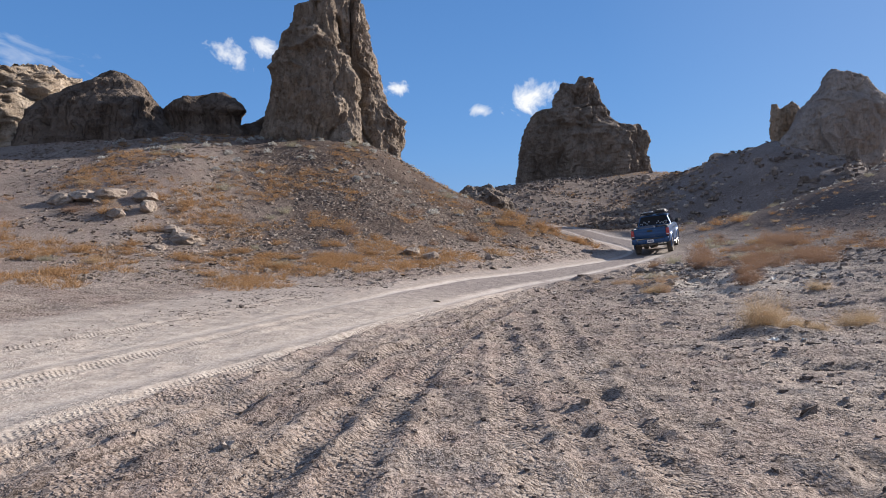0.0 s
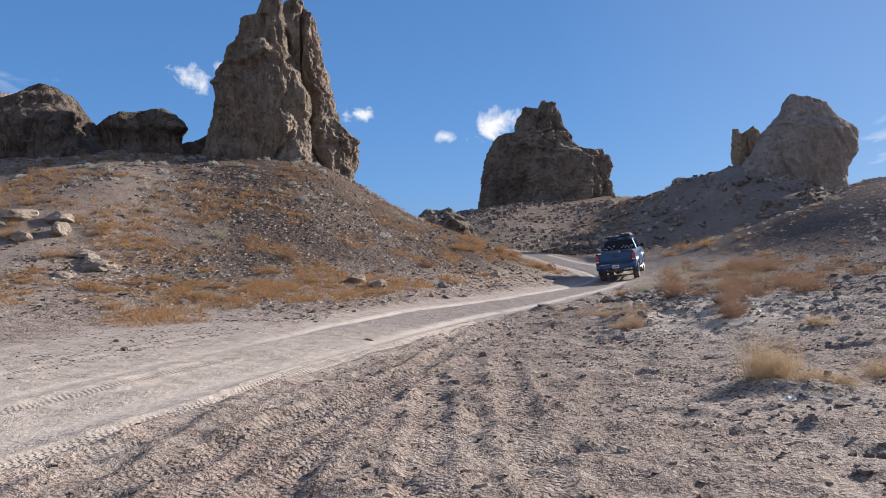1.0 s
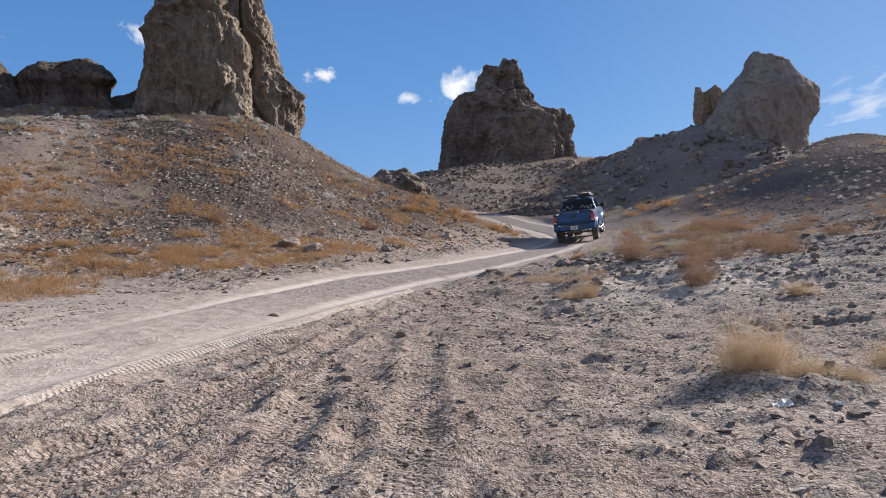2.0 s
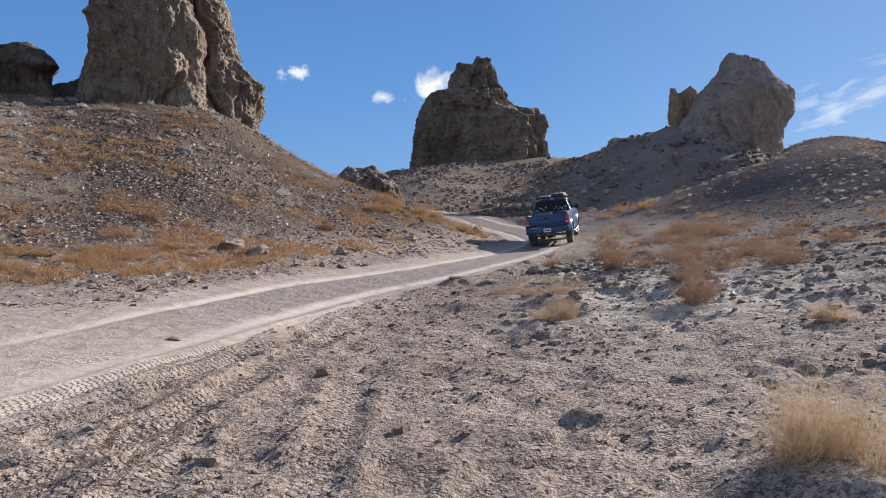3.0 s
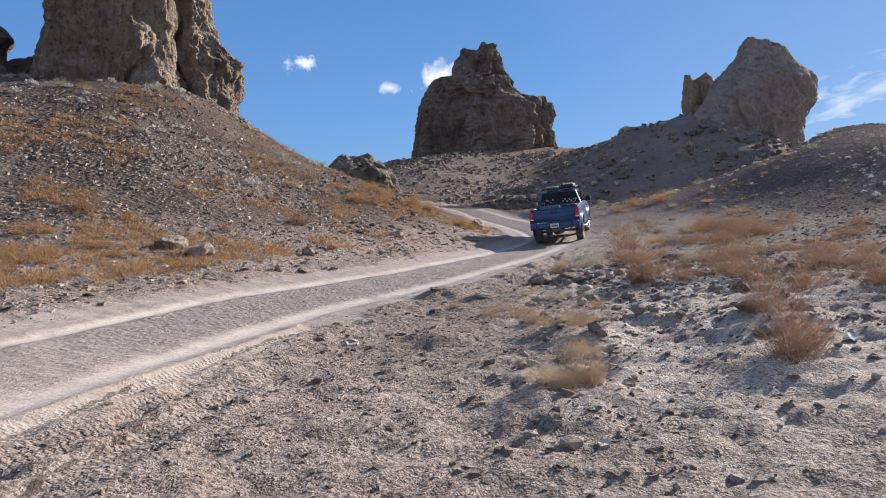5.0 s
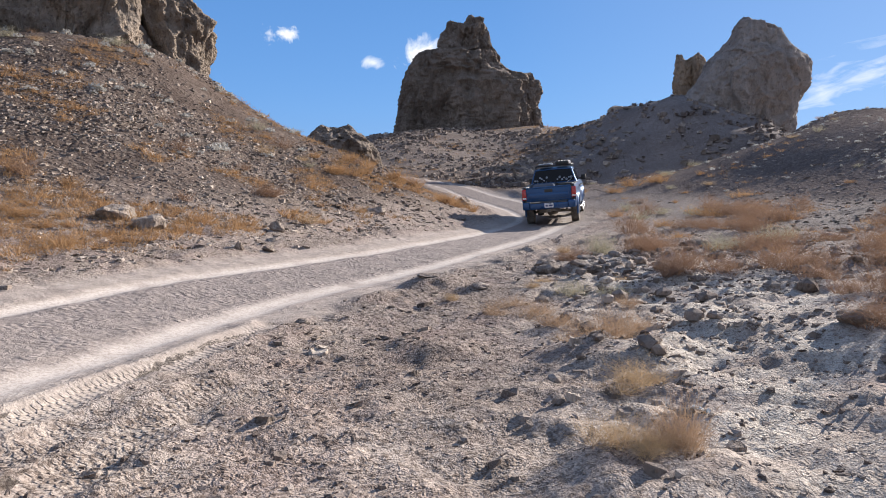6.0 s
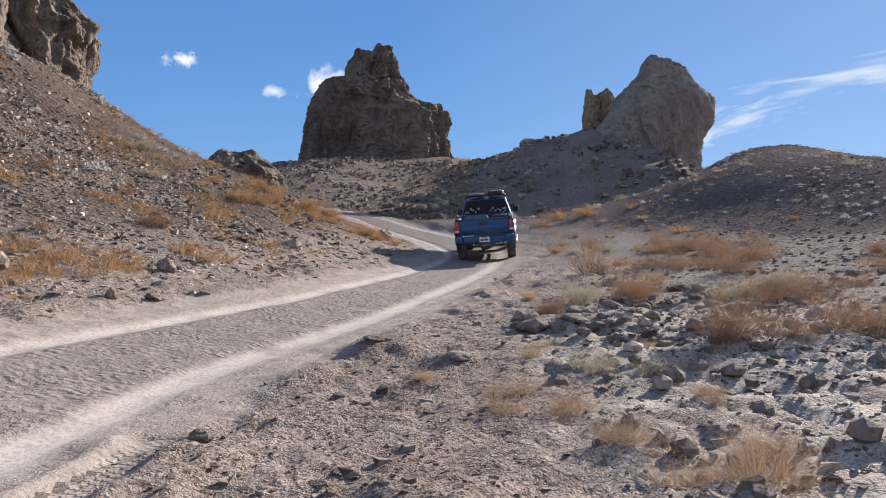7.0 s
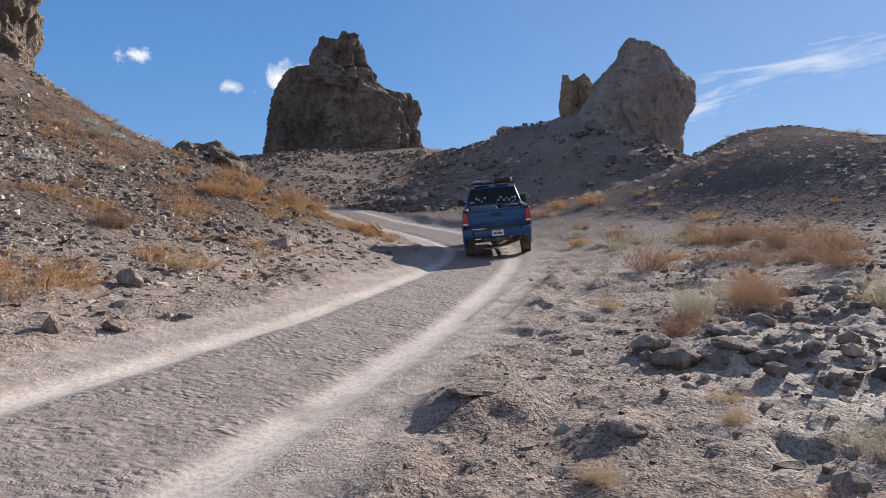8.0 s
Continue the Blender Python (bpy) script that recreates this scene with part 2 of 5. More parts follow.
def ground_height(x, y, parts=False):
    """Height of the ground with ruts, banks and clods."""
    x, y = np.asarray(x, float).ravel(), np.asarray(y, float).ravel()
    z = land(x, y)
    off, run = along(ROAD, x, y, 6.0)
    wob = 0.05 * vnoise2(run * 0.35, run * 0 + 3.0, 5)
    a = np.abs(off + wob)
    road = 1 - smooth(a, 1.45, 2.1 + 0.3 * vnoise2(run * 0.5, np.sign(off), 8))
    rut = np.exp(-(((a - 0.92) / np.where(off > 0, 0.21, 0.16)) ** 2))
    bank = np.exp(-(((a - 1.95) / 0.35) ** 2))
    flat = smooth(off, -5.9, -4.6) * (1 - smooth(off, 0.2, 3.6 - 0.08 * y)) * (1 - smooth(y + 0.8 * np.minimum(off, 0), 15.0, 19.0)) * (np.abs(off) < 6)
    washed = road * smooth(y, 14.0, 21.0) * (1 - smooth(a, 0.85, 1.1))
    road = np.maximum(road, 0.92 * flat)
    worn = 0.4 + 0.6 * smooth(y, 13.0, 21.0)
    near = np.exp(-((np.maximum(np.hypot(x - 3, y - 22) - 30, 0) / 20) ** 2))
    big = fbm(x * 0.16, y * 0.16, 0 * x, 3, 11)
    steep = smooth(z, 0.22, 1.5)
    scree_shade = np.maximum(smooth(z, 0.1, 0.7), smooth(y, 42.0, 48.0)) * smooth(x - 9.0 - 0.12 * (y - 30) - 0.32 * np.maximum(y - 52, 0) + 1.5 * big, 0.0, 4.0)      # dark gravel of the far slope; beyond y 42 it also paints in shade
    rough_flat = smooth(x - 2.6 - (y - 12) * 0.25, 0.0, 2.0) * smooth(y, 12.5, 16.0) * (1 - steep)      # hummocky soil beside the road
    z = z + (1 - road) * (0.05 + 0.13 * steep) * big + 0.75 * scree_shade * smooth(y, 52.0, 60.0) * (1 - smooth(y, 90.0, 110.0)) * fbm(x * 0.27, y * 0.27, 0 * x + 2.5, 3, 61)      # ledges and gullies of the far ridge
    lump = fbm(x * 1.1, y * 1.1, 0 * x + 1.5, 3, 21)
    clod = fbm(x * 3.3, y * 3.3, 0 * x + 7.5, 4, 31, 0.68)
    dent = np.minimum(fbm(x * 2.3, y * 2.3, 0 * x + 3.5, 2, 51) + 0.35, 0)
    z = z + (1 - road) * ((0.03 + 0.016 * rough_flat) * lump + ((0.034 - 0.014 * steep + 0.008 * rough_flat) * clod + 0.085 * dent) * near)
    z = z + road * (0.010 * lump + 0.012 * clod * (1 - rut) * near) - 0.045 * rut * worn + (0.015 + 0.035 * smooth(y, 14.0, 20.0)) * bank * (0.6 + 0.6 * lump)
    for cx, cy, w, h in MOUNDS:
        d = np.hypot(x - cx, y - cy) * (1 + 0.25 * lump)
        z = z + h * np.exp(-((d / w) ** 4))
    tread, t_run, t_off = np.zeros_like(z), np.zeros_like(z), np.zeros_like(z)
    for tr in TRACKS:
        o, r = along(tr, x, y, 0.6)
        m = np.exp(-((o / 0.17) ** 4)) * (0.65 + 0.5 * vnoise2(r * 0.6, r * 0, 12))
        z = z - 0.025 * m + 0.022 * np.exp(-(((np.abs(o) - 0.24) / 0.07) ** 2))
        pick = m > tread
        tread, t_run, t_off = np.where(pick, m, tread), np.where(pick, r, t_run), np.where(pick, o, t_off)
    if not parts:
        return z
    # steep tint eased beyond y 60, painting in some of the sun on that slope
    return z, road, rut * worn, np.where(np.abs(off) < 6, off, 6.0), run, steep * (1 - 0.8 * smooth(-x - 0.35 * (y - 25) + 1.5 * big, 4.0, 9.5)) * (1 - 0.45 * smooth(y, 60.0, 72.0)), np.clip(tread, 0, 1), t_run, t_off, washed, scree_shade, rough_flat * (1 - scree_shade) * (1 - smooth(y, 21.5, 26.0))


def lines(a, b, step, below, above, far):
    """Grid lines: even from a to b, then widening by the given factors."""
    mid = list(np.arange(a, b, step))
    lo, hi = [], []
    for out, p, grow, sign in ((lo, a, below, -1), (hi, mid[-1], above, 1)):
        w = step
        while abs(p) < far:
            w *= grow
            p += sign * w
            out.append(p)
    return np.array(lo[::-1] + mid + hi)


# ---- materials ----
def ground_material():
    m, n, b = material("desert_soil")
    at = n.add("ShaderNodeTexCoord").outputs["Object"]

    def attr(name):
        a = n.add("ShaderNodeAttribute")
        a.attribute_name = name
        return a.outputs["Fac"]
    road, rut, off, run, steep, tread, t_run, t_off, washed, scree_shade = (attr(k) for k in ("road", "rut", "off", "run", "steep", "tread", "t_run", "t_off", "washed", "scree_shade"))
    crust = attr("crust")
    wide, fine, grain = n.noise(at, 0.35, 5.0, 0.6), n.noise(at, 6.0, 6.0, 0.65), n.noise(at, 60.0, 4.0, 0.7)
    clods = n.math("SUBTRACT", 1.0, n.step(n.voronoi(at, 11.0), 0.08, 0.42))
    soil = n.ramp(n.math("ADD", n.math("MULTIPLY", wide, 0.5), n.math("MULTIPLY", fine, 0.5)), [(0.3, (0.200, 0.156, 0.128)), (0.45, (0.304, 0.252, 0.212)), (0.6, (0.416, 0.360, 0.308)), (0.78, (0.496, 0.444, 0.376))])
    pink = n.ramp(n.noise(at, 0.9, 4.0), [(0.45, (0, 0, 0)), (0.65, (1, 1, 1))])
    soil = n.mix(n.math("MULTIPLY", pink, 0.35), soil, (0.336, 0.244, 0.212))
    soil = n.mix(n.math("MULTIPLY", crust, n.step(n.noise(at, 1.7, 5.0, 0.65), 0.36, 0.56)), soil, n.ramp(fine, [(0.3, (0.42, 0.378, 0.322)), (0.7, (0.58, 0.53, 0.462))]))
    slope = n.ramp(n.math("ADD", n.math("MULTIPLY", fine, 0.6), n.math("MULTIPLY", wide, 0.4)), [(0.3, (0.068, 0.053, 0.045)), (0.5, (0.132, 0.106, 0.091)), (0.72, (0.262, 0.223, 0.194))])
    soil = n.mix(n.math("MULTIPLY", steep, n.math("ADD", 0.7, n.math("MULTIPLY", 0.3, n.step(n.noise(at, 0.5, 5.0), 0.33, 0.55)))), soil, slope)
    gravel = n.ramp(n.math("ADD", n.math("MULTIPLY", fine, 0.7), n.math("MULTIPLY", wide, 0.3)), [(0.30, (0.135, 0.117, 0.108)), (0.52, (0.218, 0.190, 0.175)), (0.74, (0.37, 0.328, 0.298))])
    # ridge gravel made paler: the veil of air before it is put into colour
    ridge = n.ramp(n.math("ADD", n.math("MULTIPLY", fine, 0.5), n.math("MULTIPLY", wide, 0.5)), [(0.30, (0.165, 0.146, 0.138)), (0.52, (0.275, 0.246, 0.232)), (0.74, (0.42, 0.378, 0.352))])
    gravel = n.mix(n.step(n.add("ShaderNodeSeparateXYZ", {0: at}).outputs[1], 54.0, 64.0), gravel, ridge)
    soil = n.mix(n.math("MULTIPLY", scree_shade, 0.85), soil, gravel)
    bed = n.ramp(fine, [(0.3, (0.355, 0.31, 0.265)), (0.7, (0.54, 0.482, 0.415))])
    far_on = n.step(n.add("ShaderNodeSeparateXYZ", {0: at}).outputs[1], 12.0, 20.0)
    bed = n.mix(far_on, bed, n.ramp(fine, [(0.3, (0.27, 0.232, 0.205)), (0.7, (0.435, 0.382, 0.335))]))      # darker bed further on
    soil = n.mix(n.math("MULTIPLY", road, 0.85), soil, bed)
    soil = n.mix(n.math("MULTIPLY", washed, 0.75), soil, n.ramp(fine, [(0.3, (0.175, 0.150, 0.140)), (0.7, (0.285, 0.248, 0.228))]))
    dust = n.math("MULTIPLY", n.step(rut, 0.15, 0.75), n.step(n.noise(at, 1.6, 4.0), 0.2, 0.5))
    soil = n.mix(n.math("MULTIPLY", dust, 0.78), soil, (0.55, 0.50, 0.45))
    soil = n.mix(n.math("MULTIPLY", n.step(grain, 0.35, 0.75), 0.35), soil, n.mix(1.0, soil, (0.55, 0.5, 0.47), "MULTIPLY"))
    dark = n.math("MULTIPLY", n.step(n.noise(at, 24.0, 3.0, 0.65), 0.49, 0.57), n.math("SUBTRACT", 1.0, n.math("MULTIPLY", road, 0.6)))
    specks = n.math("MULTIPLY", n.step(n.noise(at, 62.0, 2.0, 0.6), 0.50, 0.60), n.math("SUBTRACT", 1.0, n.math("MULTIPLY", road, 0.6)))
    soil = n.mix(n.math("MULTIPLY", specks, 0.7), soil, n.mix(1.0, soil, (0.45, 0.41, 0.395), "MULTIPLY"))
    dark = n.math("MULTIPLY", dark, n.math("SUBTRACT", 1.0, n.math("MULTIPLY", crust, 0.55)))
    soil = n.mix(n.math("MULTIPLY", dark, 0.85), soil, n.mix(1.0, soil, (0.34, 0.305, 0.29), "MULTIPLY"))
    soil = n.mix(1.0, soil, (1.085, 1.045, 1.03), "MULTIPLY")
    n.put(b.inputs["Base Color"], soil)
    b.inputs["Roughness"].default_value = 0.95
    n.put(b.inputs["Specular IOR Level"], n.math("MULTIPLY", n.math("SUBTRACT", 1.0, steep), 0.17))
    # tread prints: chevrons across the tyre tracks, washboard between the ruts
    jig = n.math("MULTIPLY", n.noise(at, 5.0, 2.0), 2.5)
    chev = n.math("MULTIPLY", n.math("SINE", n.math("ADD", n.math("ADD", n.math("MULTIPLY", t_run, 92.0), jig), n.math("MULTIPLY", n.math("ABSOLUTE", t_off), 14.0))), n.math("SINE", n.math("ADD", n.math("MULTIPLY", t_off, 58.0), jig)))
    chev = n.math("MULTIPLY", n.math("MULTIPLY", n.step(chev, -0.1, 0.5), n.step(tread, 0.25, 0.55)), n.math("MULTIPLY", n.step(n.noise(at, 1.6, 3.0), 0.3, 0.52), 0.019))
    bend = n.add("ShaderNodeTexNoise", {"Vector": at, "Scale": 3.0, "Detail": 3.0}).outputs["Color"]
    lie = n.add("ShaderNodeVectorMath", {0: bend, 1: (1.1, 1.1, 0.0), 2: n.add("ShaderNodeCombineXYZ", {0: n.math("MULTIPLY", run, 13.0), 1: n.math("MULTIPLY", off, 11.0)}).outputs[0]}, operation="MULTIPLY_ADD").outputs[0]
    lugs = n.math("SUBTRACT", 1.0, n.step(n.voronoi(lie, 1.0), 0.12, 0.62))
    ribs = n.step(n.math("SINE", n.math("ADD", n.math("MULTIPLY", run, 38.0), n.math("MULTIPLY", n.noise(at, 2.2, 3.0), 16.0))), -0.2, 0.9)
    wash = n.math("ADD", n.math("MULTIPLY", lugs, 0.019), n.math("MULTIPLY", n.math("MULTIPLY", ribs, n.step(n.noise(at, 0.9, 3.0), 0.45, 0.65)), 0.006))
    wash = n.math("MULTIPLY", n.math("MULTIPLY", wash, n.math("MULTIPLY", washed, n.math("SUBTRACT", 1.0, n.step(rut, 0.1, 0.6)))), n.step(n.noise(at, 2.2, 4.0, 0.65), 0.34, 0.62))
    rough = n.math("MULTIPLY", n.math("SUBTRACT", 1.0, n.math("MULTIPLY", n.step(rut, 0.1, 0.7), 0.85)), n.math("SUBTRACT", 1.0, n.math("MULTIPLY", road, 0.55)))
    crumb = n.noise(at, 24.0, 2.5, 0.6, 0.6)
    beads = n.math("SUBTRACT", 1.0, n.step(n.voronoi(n.add("ShaderNodeVectorMath", {0: n.add("ShaderNodeTexNoise", {"Vector": at, "Scale": 18.0, "Detail": 2.0}).outputs["Color"], 1: (0.05, 0.05, 0.05), 2: at}, operation="MULTIPLY_ADD").outputs[0], 40.0), 0.0, 0.6))
    h = n.math("ADD", n.math("MULTIPLY", n.noise(at, 9.5, 3.0, 0.6), 0.016), n.math("ADD", n.math("ADD", n.math("MULTIPLY", crumb, 0.026), n.math("MULTIPLY", n.math("MULTIPLY", beads, n.step(n.noise(at, 5.0, 4.0, 0.65), 0.42, 0.62)), 0.017)), n.math("MULTIPLY", clods, 0.014)))
    h = n.math("ADD", h, n.math("MULTIPLY", n.noise(at, 85.0, 2.0, 0.6), 0.014))
    h = n.math("MULTIPLY", h, n.math("MULTIPLY", n.math("SUBTRACT", 1.0, n.math("MULTIPLY", steep, 0.88)), n.math("ADD", 0.45, n.math("MULTIPLY", 0.75, n.step(n.noise(at, 1.3, 3.0), 0.35, 0.65)))))
    rough = n.math("MULTIPLY", rough, n.math("SUBTRACT", 1.0, n.math("MULTIPLY", tread, 0.55)))
    h = n.math("ADD", n.math("MULTIPLY", h, rough), n.math("ADD", chev, wash))
    cobble = n.math("ADD", n.math("MULTIPLY", n.math("SUBTRACT", 1.0, n.step(n.voronoi(at, 6.5), 0.05, 0.5)), 0.035), n.math("MULTIPLY", n.noise(at, 4.0, 4.0, 0.6), 0.06))
    h = n.math("ADD", h, n.math("MULTIPLY", cobble, steep))
    n.put(b.inputs["Normal"], n.bump(h, 1.0, 1.0))
    return m


def rock_material(name, dark, mid, light, scale=1.0, pits=0.10, joints=0.4, vary=False):
    m, n, b = material(name)
    at = n.add("ShaderNodeTexCoord").outputs["Object"]
    shift = n.add("ShaderNodeObjectInfo").outputs["Random"]
    at = n.add("ShaderNodeVectorMath", {0: at, 1: n.add("ShaderNodeCombineXYZ", {0: n.math("MULTIPLY", shift, 40.0)}).outputs[0]}, operation="ADD").outputs[0]
    tall = n.add("ShaderNodeMapping", {"Vector": at, "Scale": (1.0, 1.0, 0.35)}).outputs[0]
    wide, fine, grain = n.noise(tall, 0.45 * scale, 6.0, 0.62, 0.4), n.noise(n.add("ShaderNodeMapping", {"Vector": at, "Scale": (1.0, 1.0, 0.55)}).outputs[0], 2.6 * scale, 8.0, 0.7), n.noise(at, 18.0 * scale, 5.0, 0.7)
    col = n.ramp(n.math("ADD", n.math("MULTIPLY", wide, 0.55), n.math("MULTIPLY", fine, 0.45)), [(0.33, dark), (0.5, mid), (0.66, light)])
    holes = n.step(n.math("ADD", n.voronoi(at, 5.0 * scale), n.math("MULTIPLY", fine, 0.25)), 0.20, 0.44)
    cleft = n.step(n.math("ABSOLUTE", n.math("SUBTRACT", n.noise(n.add("ShaderNodeMapping", {"Vector": at, "Scale": (1.0, 1.0, 0.22)}).outputs[0], 1.1 * scale, 5.0, 0.6, 0.5), 0.5)), 0.0, 0.035)
    col = n.mix(n.math("MULTIPLY", n.math("SUBTRACT", 1.0, holes), 0.35), col, tuple(0.5 * c for c in dark))
    col = n.mix(n.math("MULTIPLY", n.math("SUBTRACT", 1.0, cleft), joints), col, tuple(0.55 * c for c in dark))
    col = n.mix(n.math("MULTIPLY", n.step(grain, 0.4, 0.7), 0.3), col, n.mix(1.0, col, (0.55, 0.52, 0.5), "MULTIPLY"))
    varnish = n.math("MULTIPLY", n.step(n.noise(tall, 0.22 * scale, 5.0, 0.6, 0.8), 0.50, 0.66), n.step(n.noise(at, 7.0 * scale, 4.0, 0.7), 0.30, 0.58))
    col = n.mix(n.math("MULTIPLY", varnish, 0.6), col, tuple(0.62 * c for c in dark))      # dark desert varnish
    if vary:      # each stone has a tone of its own
        tone = n.add("ShaderNodeNewGeometry").outputs["Random Per Island"]
        col = n.mix(1.0, col, n.ramp(tone, [(0.0, (0.55, 0.53, 0.53)), (0.5, (0.92, 0.91, 0.90)), (0.8, (1.15, 1.15, 1.14)), (1.0, (1.6, 1.58, 1.52))]), "MULTIPLY")
    n.put(b.inputs["Base Color"], col)
    b.inputs["Roughness"].default_value = 0.93
    b.inputs["Specular IOR Level"].default_value = 0.03
    h = n.math("ADD", n.math("MULTIPLY", fine, 0.9 * pits / 0.1 * 0.35 / scale), n.math("ADD", n.math("ADD", n.math("MULTIPLY", holes, pits / scale), n.math("MULTIPLY", cleft, 4.0 * joints * pits / scale)), n.math("MULTIPLY", grain, 0.25 * pits / scale)))
    n.put(b.inputs["Normal"], n.bump(h, 0.8, 1.0))
    return m


def plant_material(name, a, c):
    m, n, b = material(name)
    at = n.add("ShaderNodeTexCoord").outputs["Object"]
    rnd = n.add("ShaderNodeNewGeometry").outputs["Random Per Island"]
    one = n.add("ShaderNodeObjectInfo").outputs["Random"]
    f = n.math("ADD", n.math("MULTIPLY", rnd, 0.7), n.math("MULTIPLY", one, 0.3))
    col = n.mix(f, a, c)
    n.put(b.inputs["Base Color"], n.mix(n.math("MULTIPLY", n.noise(at, 9.0), 0.4), col, tuple(0.5 * v for v in a)))
    b.inputs["Roughness"].default_value = 0.8
    b.inputs["Specular IOR Level"].default_value = 0.15
    thin = n.add("ShaderNodeBsdfTranslucent", {0: col})
    both = n.add("ShaderNodeMixShader", {0: 0.35, 1: b.outputs[0], 2: thin.outputs[0]})
    out = [k for k in m.node_tree.nodes if k.type == "OUTPUT_MATERIAL"][0]
    n.put(out.inputs[0], both.outputs[0])
    return m


SOIL = ground_material()
TUFA = rock_material("tufa_rock", (0.140, 0.107, 0.085), (0.285, 0.227, 0.180), (0.46, 0.375, 0.30), 1.0, 0.19, 0.2)
TUFA_BROWN = rock_material("brown_tufa_rock", (0.135, 0.105, 0.085), (0.235, 0.192, 0.160), (0.34, 0.282, 0.235), 0.55, 0.12, 0.2)
TUFA_TAN = rock_material("tan_tufa_rock", (0.20, 0.150, 0.110), (0.40, 0.315, 0.240), (0.56, 0.46, 0.36), 1.0, 0.17, 0.1)
TUFA_DARK = rock_material("dark_tufa_rock", (0.085, 0.066, 0.054), (0.155, 0.122, 0.100), (0.25, 0.20, 0.165), 1.0, 0.13)
# tufa for the bulging pinnacle, greyed and lightened by haze put into its colour
TUFA_HAZED = rock_material("hazed_tufa_rock", (0.215, 0.180, 0.160), (0.345, 0.296, 0.265), (0.455, 0.395, 0.357), 0.9, 0.12, 0.12)
STONE = rock_material("rubble_stone", (0.19, 0.150, 0.124), (0.34, 0.278, 0.232), (0.56, 0.48, 0.41), 4.0, 0.05, 0.3, True)
RUBBLE = rock_material("hillside_rubble", (0.105, 0.080, 0.070), (0.215, 0.172, 0.150), (0.46, 0.39, 0.335), 4.0, 0.05, 0.3, True)
EARTH = rock_material("earthy_stone", (0.185, 0.148, 0.126), (0.32, 0.266, 0.230), (0.50, 0.435, 0.38), 3.0, 0.04, 0.3, True)
CLOD = rock_material("soil_clod", (0.14, 0.108, 0.092), (0.25, 0.202, 0.175), (0.40, 0.338, 0.295), 6.0, 0.03, 0.3, True)
STRAW = plant_material("straw_stems", (0.40, 0.28, 0.16), (0.56, 0.41, 0.26))
RUST = plant_material("rust_dry_grass", (0.32, 0.178, 0.086), (0.49, 0.305, 0.155))
TAN = plant_material("tan_dry_stems", (0.33, 0.215, 0.135), (0.47, 0.34, 0.235))
BROWN = plant_material("brown_twigs", (0.205, 0.118, 0.076), (0.34, 0.215, 0.142))
HOLLY = plant_material("pale_desert_scrub", (0.40, 0.38, 0.345), (0.58, 0.555, 0.515))
SAGE = plant_material("grey_twigs", (0.30, 0.27, 0.19), (0.44, 0.40, 0.29))


# ---- ground ----
def make_ground():
    gx, gy = lines(-4.6, 9.6, 0.058, 1.05, 1.046, 2500.0), lines(2.4, 26.0, 0.058, 1.14, 1.034, 2500.0)
    x, y = (a.ravel() for a in np.meshgrid(gx, gy))
    z, road, rut, off, run, steep, tread, t_run, t_off, washed, scree_shade, crust = ground_height(x, y, True)
    me = mesh_from("ground", np.stack([x, y, z], 1), grid_faces(len(gx), len(gy)), SOIL)
    for name, v in (("road", road), ("rut", rut * road), ("off", off), ("run", run), ("steep", steep), ("tread", tread), ("t_run", t_run), ("t_off", t_off), ("washed", washed), ("scree_shade", scree_shade), ("crust", crust)):
        me.attributes.new(name, "FLOAT", "POINT").data.foreach_set("value", v.astype(np.float32))
    return tagged(new("ground", me), "pale dusty desert ground with a rutted dirt road", "ground", kind="structure")


make_ground()


